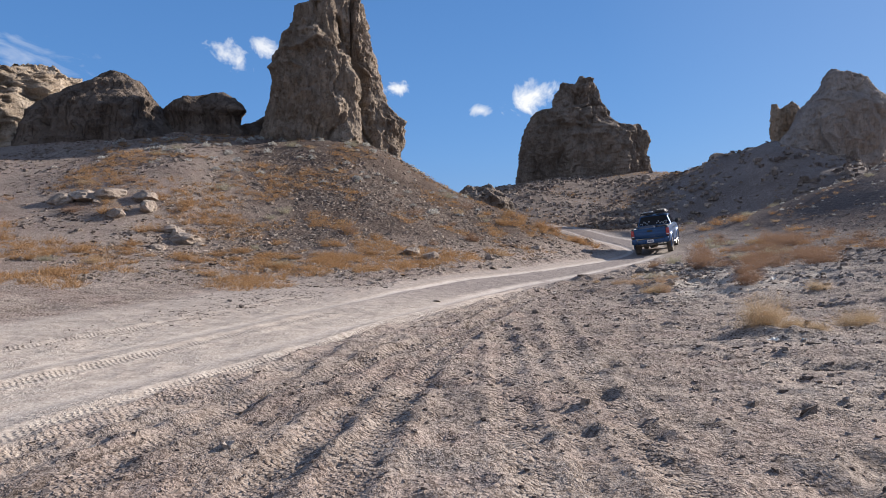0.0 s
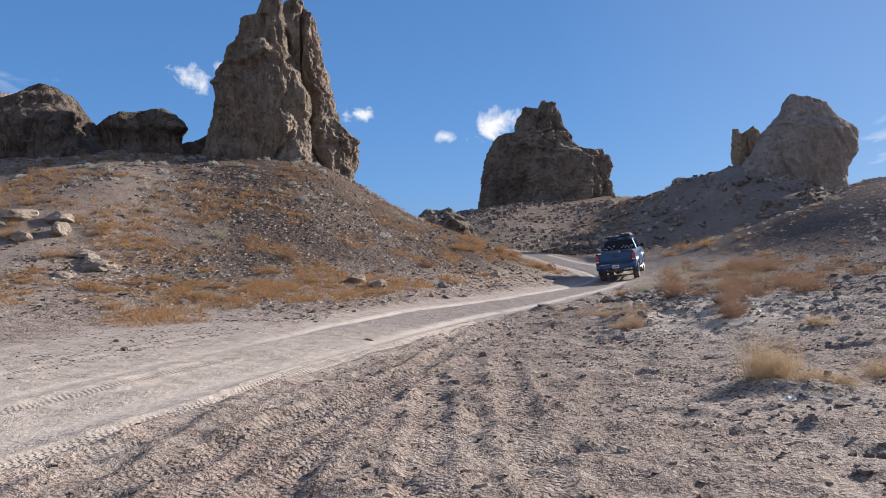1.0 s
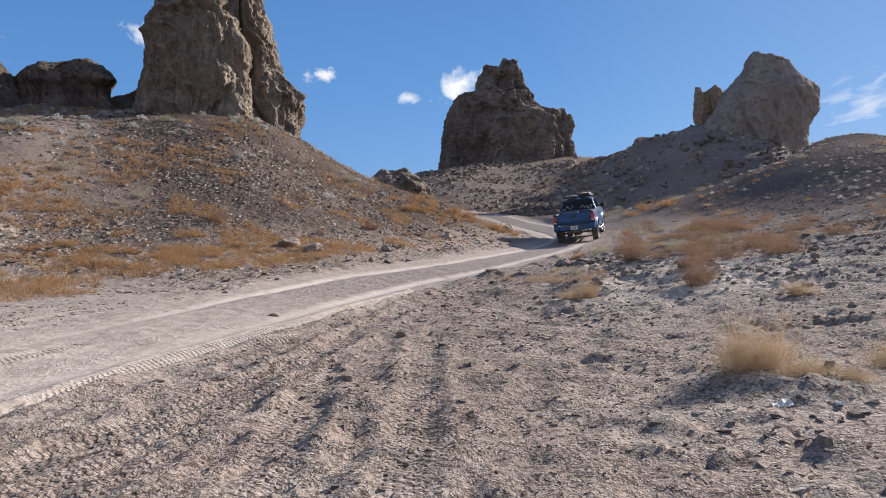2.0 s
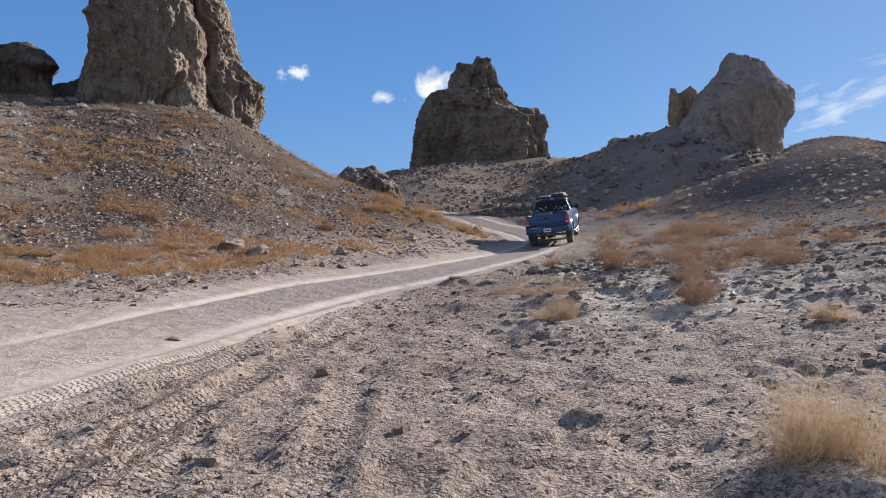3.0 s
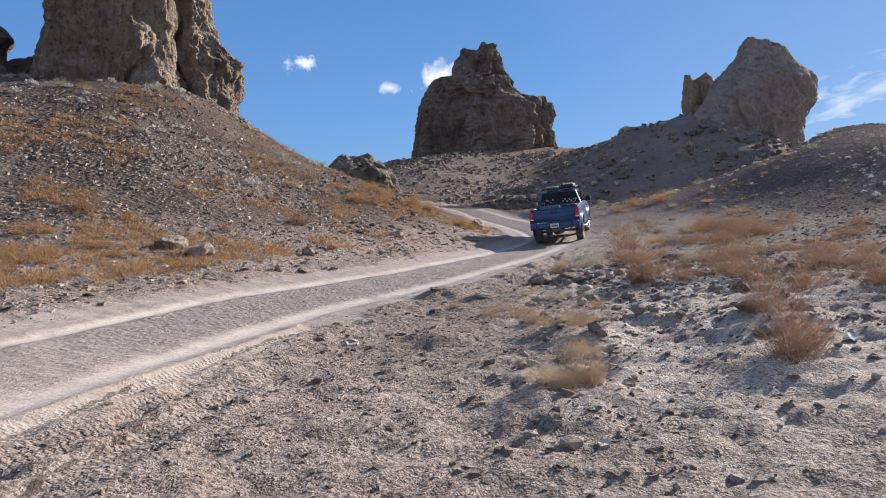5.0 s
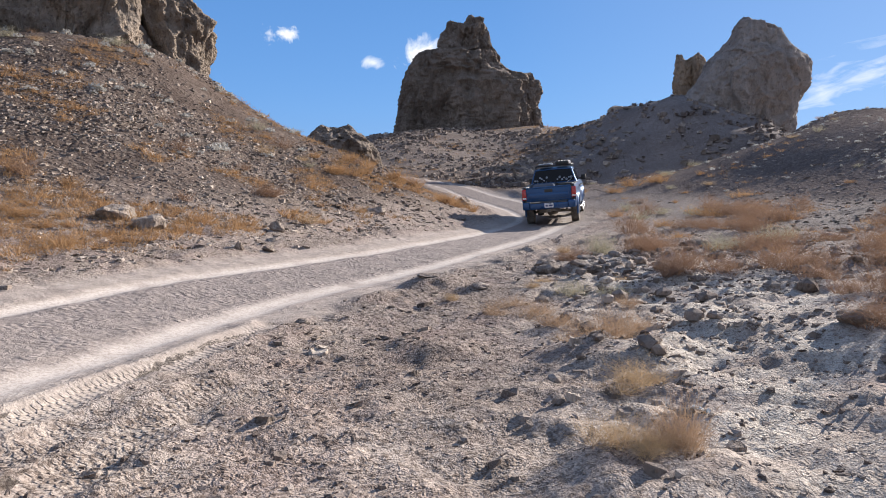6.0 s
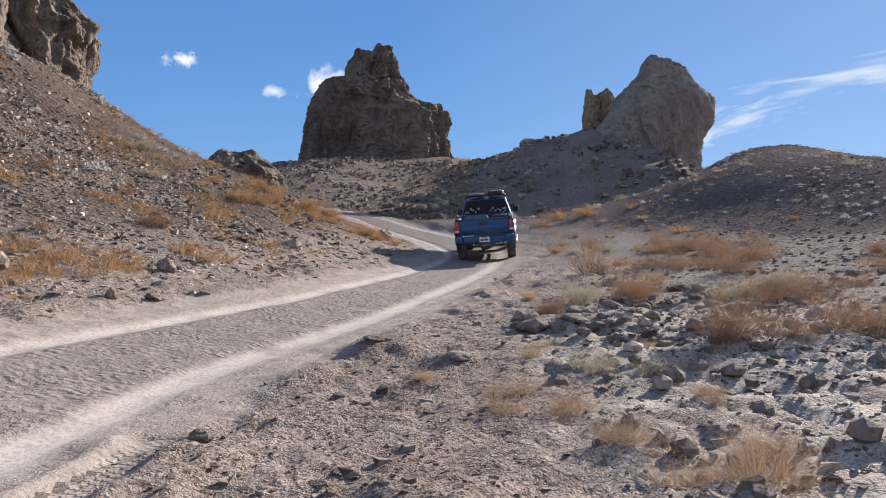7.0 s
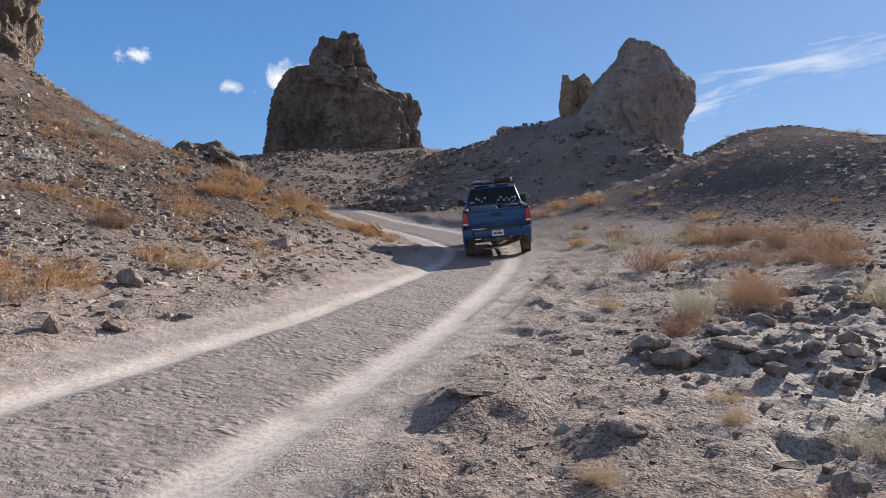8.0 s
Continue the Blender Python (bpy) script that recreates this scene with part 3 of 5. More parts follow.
# ---- rock formations ----
def pinnacle(rows, y_mid, deep, seed, flute=0.35, rough=0.30, mat=None, nu=270, nv=230, lean=0.0):
    """A tufa tower. rows: height, leftmost x, rightmost x; deep: depth over width."""
    r = np.array(rows)
    zz = np.linspace(r[0, 0], r[-1, 0], nv)
    lx, rx = np.interp(zz, r[:, 0], r[:, 1]), np.interp(zz, r[:, 0], r[:, 2])
    th = np.linspace(0, 2 * math.pi, nu, endpoint=False)
    T, Z = np.meshgrid(th, zz)
    cx, hw = ((lx + rx) / 2)[:, None], np.maximum((rx - lx) / 2, 0.02)[:, None]
    wide = hw.max()
    c, s = np.cos(T), np.sin(T)
    power = 2.6
    k = (np.abs(c) ** power + np.abs(s) ** power) ** (-1 / power)
    ux, uy = c * k, s * k
    X, Y = cx + hw * ux, y_mid + lean * (Z - r[0, 0]) + hw * deep * uy
    size = np.minimum(1.0, hw / (0.35 * wide))
    # vertical flutes, hollows, knobs and pits
    warp = 0.8 * fbm(X * 0.25, Y * 0.25, Z * 0.2, 2, seed + 3)
    f = fbm(X * 0.50 + warp, Y * 0.50 + warp, Z * 0.10, 4, seed, 0.55, True)
    c1 = 1 - np.abs(vnoise(X * 0.42 + warp, Y * 0.42, Z * 0.07, seed + 5))      # deep clefts
    g = fbm(X * 0.30, Y * 0.30, Z * 0.7, 3, seed + 9)
    q = fbm(X * 0.8, Y * 0.8, Z * 0.55, 5, seed + 17, 0.6)
    p = fbm(X * 2.4, Y * 2.4, Z * 1.7, 3, seed + 29, 0.6, True)
    side = 0.35 + 0.65 * np.abs(uy) ** 1.5      # keeps the outline, lets the faces break up
    d = size * (flute * side * (f - 0.5) - 1.6 * flute * side * np.maximum(c1 - 0.8, 0) * 5 + 0.12 * rough * g + rough * side * q + 0.28 * rough * (p - 0.5))
    X, Y = X + d * ux, Y + d * uy
    crown = smooth(Z, r[-1, 0] - 0.25 * (r[-1, 0] - r[0, 0]), r[-1, 0])
    Z = Z + rough * (0.22 * size + 0.9 * crown) * fbm(X * 0.9, Y * 0.9, Z * 0.4, 4, seed + 41, 0.55)
    v = np.stack([X.ravel(), Y.ravel(), Z.ravel()], 1)
    v = np.concatenate([v, [[float(X[-1].mean()), float(Y[-1].mean()), float(Z[-1].mean()) + 0.03]]])
    faces = grid_faces(nu, nv, True)
    me = mesh_from("rock_pinnacle", v, faces, mat or TUFA)
    bm = bmesh.new()
    bm.from_mesh(me)
    bm.verts.ensure_lookup_table()
    top = bm.verts[len(v) - 1]
    base = (nv - 1) * nu
    for i in range(nu):
        bm.faces.new((bm.verts[base + i], bm.verts[base + (i + 1) % nu], top)).smooth = True
    bm.to_mesh(me)
    bm.free()
    return me


def formation(name, me, label, *outcrops):
    """A rock formation; outcrops: (name, mesh) of the lesser rocks grown together with it."""
    root = tagged(new(name, me), label, "rock formation")
    for part_name, part_mesh in outcrops:
        ob = new(part_name, part_mesh)
        ob.parent = root
    return root


# the tall tower: a front buttress, and a rib behind it with a deep joint between them
buttress_rows = [(4.0, -11.6, -4.4), (6.6, -11.0, -4.6), (8.0, -10.55, -4.72), (9.6, -10.24, -4.75), (11.0, -10.05, -4.76), (12.2, -9.82, -5.2), (12.75, -9.65, -5.9), (13.55, -9.45, -6.0), (14.15, -8.7, -6.05), (14.9, -8.47, -6.1), (15.4, -8.42, -6.15), (15.5, -7.7, -6.15),
                 (16.4, -7.4, -6.2), (16.9, -7.2, -6.4), (17.1, -6.95, -6.6)]
rib_rows = [(4.0, -8.8, -2.3), (6.4, -8.7, -2.48), (7.9, -8.6, -2.35), (8.05, -8.6, -2.25), (8.65, -8.5, -2.25), (8.8, -8.5, -2.55), (9.3, -8.4, -2.95), (10.2, -8.3, -3.55), (11.6, -8.1, -3.75), (12.5, -7.9, -3.95), (12.8, -7.9, -3.85), (13.3, -7.7, -4.0), (15.1, -7.1, -4.4),
            (16.2, -6.8, -4.75), (16.85, -6.5, -5.1), (17.15, -6.2, -5.6)]
foot_rows = [(4.0, -14.5, -7.0), (7.9, -13.6, -8.0), (8.5, -12.4, -8.6), (8.9, -11.5, -9.0), (9.3, -10.9, -9.3), (9.45, -10.4, -9.6)]
formation("rock_pinnacle", pinnacle(buttress_rows, 44.2, 0.75, 3, 0.34, 0.30), "tall weathered tan tufa pinnacle on a rubble hill",
          ("rib", pinnacle(rib_rows, 46.6, 0.62, 7, 0.5, 0.34)), ("rock_foot", pinnacle(foot_rows, 46.0, 0.5, 12, 0.2, 0.2, TUFA_DARK, 150, 90)))
mid_rows = [(5.5, 11.0, 32.3), (9.0, 11.97, 31.9), (11.4, 12.3, 31.95), (12.6, 12.45, 31.5), (14.3, 12.75, 31.2), (15.7, 13.0, 31.0), (16.1, 13.1, 30.3), (16.9, 13.5, 29.9), (17.5, 13.7, 27.7), (18.4, 14.1, 26.6), (19.2, 14.6, 26.4), (19.85, 15.6, 26.25), (20.05, 17.4, 26.1),
            (21.1, 17.85, 25.2), (22.4, 18.4, 24.7), (23.2, 18.8, 24.4), (23.6, 19.2, 24.1)]
horn_a = [(20.5, 18.9, 21.4), (23.6, 18.95, 20.9), (24.1, 19.3, 20.6)]
horn_b = [(20.5, 21.0, 24.0), (23.8, 21.5, 24.2), (24.5, 21.8, 24.0), (24.75, 22.3, 23.5)]
shoulder = [(9.0, 27.5, 32.1), (11.4, 28.0, 32.0), (12.6, 28.2, 31.5), (14.3, 28.3, 31.85), (15.95, 28.5, 31.7), (16.25, 28.6, 30.9), (17.3, 28.9, 30.4)]
formation("rock_pinnacle", pinnacle(mid_rows, 113.0, 0.6, 64, 0.5, 0.42, TUFA_BROWN, 280, 240), "broad brown stepped tufa pinnacle with a blunt crown",
          ("horn", pinnacle(horn_a, 113.0, 0.8, 65, 0.3, 0.3, TUFA_BROWN, 90, 60)), ("horn", pinnacle(horn_b, 113.0, 0.8, 66, 0.3, 0.3, TUFA_BROWN, 90, 60)), ("shoulder", pinnacle(shoulder, 111.0, 0.9, 67, 0.4, 0.4, TUFA_BROWN, 100, 80)))
fat_rows = [(3.0, 36.2, 45.6), (6.1, 36.2, 45.75), (7.5, 36.2, 45.8), (8.4, 36.3, 45.85), (9.3, 36.4, 46.0), (10.2, 36.6, 46.35), (11.2, 36.9, 46.9), (12.3, 37.45, 47.3), (13.3, 37.9, 47.15), (14.2, 38.95, 46.4), (15.1, 39.75, 45.35), (15.9, 40.15, 44.55), (16.8, 40.6, 43.9), (17.1, 40.8, 42.8), (17.35, 41.05, 41.8)]
lobe_rows = [(3.0, 32.6, 41.5), (7.0, 33.6, 41.3), (8.4, 34.1, 41.0), (9.3, 34.6, 40.6), (10.2, 35.4, 40.0), (11.0, 36.3, 39.4), (11.7, 37.2, 38.8)]
knob_rows = [(8.5, 37.6, 42.5), (10.75, 38.1, 41.5), (12.1, 37.8, 41.0), (13.6, 37.75, 40.8), (14.2, 37.8, 40.5), (14.5, 38.2, 40.2), (14.95, 38.9, 39.8)]
tip_rows = [(13.0, 37.6, 39.0), (14.0, 37.62, 38.6), (14.85, 37.62, 38.3), (14.95, 37.75, 38.2)]
formation("rock_pinnacle", pinnacle(fat_rows, 76.0, 0.75, 88, 0.22, 0.26, TUFA_HAZED, 240, 200), "bulging grey tufa pinnacle with a small knob beside it",
          ("lobe", pinnacle(lobe_rows, 75.0, 0.6, 97, 0.2, 0.24, TUFA_HAZED, 170, 130)), ("knob", pinnacle(knob_rows, 82.5, 0.8, 93, 0.3, 0.42, TUFA_TAN, 130, 130)), ("knob_tip", pinnacle(tip_rows, 82.5, 0.8, 94, 0.15, 0.2, TUFA_TAN, 50, 40)))
dome_rows = [(4.5, -25.5, -14.2), (7.5, -24.4, -15.5), (8.2, -24.1, -15.9), (9.1, -23.6, -16.4), (9.6, -23.2, -16.75), (10.0, -22.4, -17.0), (10.35, -21.6, -17.3), (10.75, -20.8, -17.6), (11.1, -20.0, -18.3), (11.35, -19.5, -18.6), (11.5, -19.25, -18.9)]
formation("rock_dome", pinnacle(dome_rows, 43.0, 0.7, 131, 0.25, 0.22, TUFA_DARK, 170, 120), "dark rounded tufa dome on the hillside")
low_rows = [(4.8, -17.4, -10.5), (7.5, -16.9, -11.3), (8.4, -16.6, -12.2), (8.85, -16.8, -12.15), (9.2, -16.85, -11.7), (9.4, -16.75, -11.85), (9.8, -16.2, -12.25), (10.1, -15.6, -12.7), (10.28, -15.0, -13.1), (10.33, -14.4, -13.6)]
formation("rock_dome", pinnacle(low_rows, 44.5, 0.6, 151, 0.18, 0.18, TUFA_DARK, 170, 120), "low dark tufa dome with an overhanging edge")
ridge_rows = [(6.0, -39.0, -21.5), (10.0, -37.0, -23.0), (12.2, -35.5, -24.2), (12.6, -35.0, -24.7), (12.8, -34.0, -25.8), (13.0, -33.0, -26.5), (13.45, -31.0, -27.1), (13.8, -29.2, -27.5), (13.95, -28.5, -27.9)]
formation("rock_ridge", pinnacle(ridge_rows, 52.0, 1.3, 171, 0.5, 0.6, TUFA_TAN, 190, 120), "sunlit tan tufa ridge behind the domes")
boulder_rows = [(1.5, 0.2, 7.2), (3.6, 0.7, 6.2), (4.4, 1.2, 5.75), (4.7, 1.5, 5.2), (5.1, 2.0, 4.7), (5.35, 2.7, 4.3), (5.5, 3.2, 4.0)]
formation("rock_dome", pinnacle(boulder_rows, 63.5, 0.7, 191, 0.35, 0.4, TUFA_BROWN, 120, 90), "brown weathered boulder mound in the gap between the hills")


# ---- stones ----
def stone_shape(seed, level, flat=0.7, mat=None):
    """A chipped stone about 1 across, resting on z = 0."""
    bm = bmesh.new()
    bmesh.ops.create_icosphere(bm, subdivisions=level, radius=0.5)
    rnd = random.Random(seed)
    cuts = [(Vector((rnd.uniform(-1, 1), rnd.uniform(-1, 1), rnd.uniform(-0.6, 1))).normalized(), rnd.uniform(0.30, 0.44) if not mat else rnd.uniform(0.36, 0.46)) for _ in range(7)]
    sx, sy = rnd.uniform(0.8, 1.2), rnd.uniform(0.65, 1.0)
    for v in bm.verts:
        for nrm, d in cuts:
            over = v.co.dot(nrm) - d
            if over > 0:
                v.co -= nrm * over
        v.co += v.co.normalized() * (0.07 * noise.noise(v.co * 5 + Vector((seed, 0, 0))) + 0.05 * noise.noise(v.co * 13 + Vector((0, seed, 0))))
        v.co = Vector((v.co.x * sx, v.co.y * sy, v.co.z * flat))
    low = min(v.co.z for v in bm.verts)
    for v in bm.verts:
        v.co.z -= low + 0.08
    me = bpy.data.meshes.new("stone")
    bm.to_mesh(me)
    bm.free()
    me.materials.append(mat or STONE)
    return me


STONES = [stone_shape(k, 3) for k in range(10)]
EARTHY = [stone_shape(20 + k, 3, 0.6, EARTH) for k in range(8)]


def chip_shape(seed):
    """A small angular chip about 1 across, open where it sits in the soil."""
    r = random.Random(seed)
    n, sx, sy = 5, r.uniform(0.85, 1.2), r.uniform(0.6, 0.95)
    rings = []
    for rad, low, high in ((0.52, -0.12, -0.02), (0.39, 0.22, 0.46)):
        turn = r.uniform(0, 1)
        for k in range(n):
            a, q = (k + turn + r.uniform(-0.25, 0.25)) * 2 * math.pi / n, rad * r.uniform(0.75, 1.15)
            rings.append((sx * q * math.cos(a), sy * q * math.sin(a), r.uniform(low, high)))
    fs = []
    for k in range(n):
        q = (k + 1) % n
        fs += [(k, q, n + q), (k, n + q, n + k)]
    fs += [(n, n + k, n + k + 1) for k in range(1, n - 1)]
    return mesh_from("chip", rings, fs, STONE, False)


LUMPS = [chip_shape(40 + k) for k in range(14)]


def height(x, y):
    return float(ground_height(np.array([x]), np.array([y]))[0])


def put_stone(x, y, w, k, turn, tall=1.0, label="", name="stone", group="loose stones"):
    ob = new(name, (EARTHY if x > 2 and y < 30 else STONES)[k % 8])
    ob.matrix_world = pose(x, y, height(x, y) - 0.12 * w, 10 * math.sin(7 * x), 10 * math.sin(9 * y), turn) @ Matrix.Diagonal((w, w, w * tall, 1))
    return tagged(ob, label or "pale chipped stone lying on the soil", "stone", group)


# boulders and stones that stand out: x, y, width, height over width
BOULDERS = ((-0.45, 26.4, 0.62, 1.0), (-1.15, 26.75, 0.85, 0.75), (-11.1, 27.6, 1.0, 0.8), (-9.0, 25.5, 1.2, 0.6), (-9.8, 26.2, 0.9, 0.6), (-8.5, 25.2, 0.6, 0.5), (-9.4, 24.0, 0.8, 0.55), (-13.8, 28.2, 1.6, 0.6),
            (-13.0, 28.6, 1.2, 0.7), (-11.6, 28.6, 1.2, 0.7), (-12.0, 26.7, 1.1, 0.6), (-14.6, 28.0, 1.0, 0.7), (-9.4, 25.9, 0.7, 0.8), (1.8, 28.0, 0.42, 1.0), (1.3, 25.5, 0.22, 1.5), (1.8, 25.9, 0.34, 0.7), (4.3, 33.6, 0.62, 0.8))
BOULDERS += ((6.42, 23.2, 0.50, 0.75), (6.5, 23.65, 0.42, 0.8), (6.9, 23.05, 0.44, 0.5), (7.0, 22.78, 0.38, 0.6), (7.33, 22.62, 0.28, 0.9), (6.62, 22.95, 0.26, 0.7), (7.2, 23.5, 0.4, 0.6), (7.7, 23.6, 0.3, 0.8), (7.5, 21.5, 0.2, 1.3), (2.62, 20.1, 0.20, 0.9), (-0.15, 15.36, 0.16, 0.6),
             (7.0, 17.0, 0.4, 0.6), (7.3, 16.6, 0.3, 0.7), (6.7, 16.2, 0.28, 0.7), (4.5, 22.95, 0.5, 0.4), (5.0, 21.8, 0.3, 0.5), (26.0, 92.0, 1.6, 1.0), (31.0, 81.0, 2.2, 0.8), (8.5, 42.0, 0.7, 1.2))
for k, (x, y, w, tall) in enumerate(BOULDERS):
    put_stone(x, y, w, k, 53 * k, tall, "large pale angular boulder half sunk in the soil", "boulder", "boulders")

rnd = random.Random(7)
spots = []
while len(spots) < 270:
    x, y = rnd.uniform(-14, 20), rnd.uniform(8, 40)
    o, _ = along(ROAD, np.array([x]), np.array([y]), 5.0)
    hill = land(np.array([x]), np.array([y]))[0]
    right_flat = x > 3.5 + (y - 12) * 0.25 and 13.5 < y < 30
    if abs(o[0]) < 2.3 or rnd.random() > (0.9 if hill > 0.4 else 0.5 if right_flat else 0.03):
        continue
    spots.append((x, y))
sx, sy = np.array(spots).T
sz = ground_height(sx, sy)
for k, ((x, y), z) in enumerate(zip(spots, sz)):
    w = (0.07 + 0.13 * rnd.random() ** 2) if y < 21 and x > -4 else (0.09 + 0.24 * rnd.random() ** 2.5)
    flat = x > 3 and land(np.array([x]), np.array([y]))[0] < 0.6
    w *= 1.9 if flat else 1.0
    ob = new("stone", EARTHY[rnd.randrange(8)] if flat else STONES[rnd.randrange(len(STONES))])
    z -= 0.12 * w if flat else 0.0
    ob.matrix_world = pose(x, y, z - 0.14 * w, rnd.uniform(-15, 15), rnd.uniform(-15, 15), rnd.uniform(0, 360)) @ Matrix.Diagonal((w, w, w * rnd.uniform(0.55, 0.95), 1))
    tagged(ob, "pale rounded stone half sunk in the soil" if flat else "small chipped grey stone lying on the soil", "stone", "loose stones")


def scatter(count, seed, region, density, size, shapes, name, label, mat, sink=0.1, low=0.6, high=1.25):
    """Many small pieces in one mesh."""
    g = np.random.default_rng(seed)
    x0, x1, y0, y1 = region
    x, y = g.uniform(x0, x1, count * 4), g.uniform(y0, y1, count * 4)
    keep = g.random(count * 4) < density(x, y)
    x, y = x[keep][:count], y[keep][:count]
    z = ground_height(x, y)
    w = size(g, len(x), x, y)
    turn = g.uniform(0, 2 * math.pi, len(x))
    tall = g.uniform(low, high, len(x))
    vs, fs, at = [], [], 0
    kinds = g.integers(0, len(shapes), len(x))
    for s, me in enumerate(shapes):
        v0 = np.array([v.co[:] for v in me.vertices])
        f0 = np.array([p.vertices[:] for p in me.polygons])
        i = np.nonzero(kinds == s)[0]
        if not len(i):
            continue
        c, sn = np.cos(turn[i])[:, None], np.sin(turn[i])[:, None]
        vx = (v0[None, :, 0] * c - v0[None, :, 1] * sn) * w[i, None] + x[i, None]
        vy = (v0[None, :, 0] * sn + v0[None, :, 1] * c) * w[i, None] + y[i, None]
        vz = v0[None, :, 2] * (w[i] * tall[i])[:, None] + (z[i] - sink * w[i])[:, None]
        vs.append(np.stack([vx, vy, vz], 2).reshape(-1, 3))
        fs.append((f0[None] + at + (np.arange(len(i)) * len(v0))[:, None, None]).reshape(-1, f0.shape[1]))
        at += len(i) * len(v0)
    me = mesh_from(name, np.concatenate(vs), np.concatenate(fs), mat, False)
    return tagged(new(name, me), label, name.replace("_", " "), kind="stuff")


def off_road(x, y, edge=2.2):
    o, _ = along(ROAD, x, y, 6.0)
    clear = smooth(np.abs(o), edge - 0.5, edge + 0.6)
    for tr in TRACKS[-3:]:
        clear = clear * (0.1 + 0.9 * smooth(np.abs(along(tr, x, y, 2.0)[0]), 0.5, 1.2))
    return clear


def rubble_density(x, y):
    h = land(x, y)
    patch = 0.10 + 0.90 * smooth(fbm(x * 0.30, y * 0.30, 0 * x, 4, 77), -0.35, 0.6)
    return off_road(x, y) * patch * (0.10 + 0.9 * smooth(h, 0.1, 1.2))


def flat_density(x, y):
    right = smooth(x - 2.5 - (y - 12) * 0.25, 0.0, 3.0)
    patch = 0.15 + 0.85 * smooth(fbm(x * 0.5, y * 0.5, 0 * x, 3, 79), -0.2, 0.6)
    return off_road(x, y, 1.8) * patch * (0.06 + 0.94 * right * smooth(y, 12.5, 16.0))


scatter(22000, 5, (-22, 9, 20, 47), rubble_density, lambda g, n, x, y: 0.04 + 0.30 * g.random(n) ** 4.0, LUMPS, "rubble", "brown stone rubble strewn over the hillside", RUBBLE, 0.15, 0.35, 0.8)
scatter(14000, 6, (9, 46, 22, 60), rubble_density, lambda g, n, x, y: 0.05 + 0.22 * g.random(n) ** 3.5, LUMPS, "rubble", "brown stone rubble strewn over the far slope", EARTH, 0.2, 0.45, 0.95)
scatter(2600, 18, (3, 27, 60, 110), lambda x, y: off_road(x, y, 2.6) * (0.2 + 0.8 * smooth(fbm(x * 0.15, y * 0.15, 0 * x, 3, 71), -0.3, 0.4)), lambda g, n, x, y: 0.14 + 0.6 * g.random(n) ** 3, LUMPS, "rubble", "pale sunlit rubble below the broad pinnacle", STONE, 0.1, 0.7, 1.2)
scatter(6000, 8, (0, 50, 56, 110), rubble_density, lambda g, n, x, y: 0.12 + 0.75 * g.random(n) ** 4, LUMPS, "rubble", "boulder rubble below the pinnacles", RUBBLE)
scatter(2600, 24, (16, 46, 54, 84), lambda x, y: off_road(x, y, 3.0) * (0.1 + 0.9 * smooth(fbm(x * 0.22, y * 0.22, 0 * x, 3, 113), -0.25, 0.4)), lambda g, n, x, y: 0.18 + 0.95 * g.random(n) ** 3.5, LUMPS, "rubble", "grey boulders and blocks fallen below the broad pinnacle", STONE, 0.25, 0.5, 1.0)
scatter(14000, 9, (-5, 16, 3, 32), flat_density, lambda g, n, x, y: 0.022 + 0.15 * g.random(n) ** 3.0, LUMPS, "gravel", "pale clods and small stones on the flat soil", EARTH, 0.2)

COBBLES = [stone_shape(60 + k, 1, 0.7) for k in range(8)]
scatter(420, 21, (4, 15, 11, 25), flat_density, lambda g, n, x, y: 0.07 + 0.22 * g.random(n) ** 2.0, COBBLES, "cobbles", "brown weathered cobbles on pale crusted soil", EARTH, 0.1, 0.6, 1.0)
scatter(4200, 22, (-5, 8, 2.5, 21), lambda x, y: off_road(x, y, 1.9) * (0.1 + 0.9 * smooth(fbm(x * 1.1, y * 1.1, 0 * x, 3, 87), 0.0, 0.5)), lambda g, n, x, y: 0.04 + 0.09 * g.random(n) ** 2.0, LUMPS, "clods", "larger broken clods of dry soil", CLOD, 0.25, 0.5, 0.9)


def foot_density(x, y):
    patch = 0.2 + 0.8 * smooth(fbm(x * 0.6, y * 0.6, 0 * x, 3, 101), -0.2, 0.5)
    return off_road(x, y, 1.9) * patch * (0.35 + 0.65 * smooth(land(x, y), 0.02, 0.35)) * (1 - 0.5 * smooth(land(x, y), 1.2, 2.2))


scatter(19000, 10, (-11, 4.5, 18.5, 36), foot_density, lambda g, n, x, y: 0.03 + 0.21 * g.random(n) ** 3.0, LUMPS, "rubble", "scattered pale stones along the hill's foot", STONE, 0.2, 0.4, 0.9)
scatter(9000, 23, (-9, 7, 23, 40), rubble_density, lambda g, n, x, y: 0.05 + 0.24 * g.random(n) ** 3.0, LUMPS, "rubble", "brown and pale rubble on the hill's lower slope", STONE, 0.15, 0.35, 0.8)


def clod_density(x, y):
    patch = 0.25 + 0.75 * smooth(fbm(x * 0.8, y * 0.8, 0 * x, 3, 83), -0.3, 0.5)
    return off_road(x, y, 1.9) * patch


scatter(32000, 12, (-6, 10, 2.5, 26), clod_density, lambda g, n, x, y: 0.013 + 0.055 * g.random(n) ** 2.6, LUMPS, "clods", "crumbled clods of pale dry soil", CLOD, 0.3)


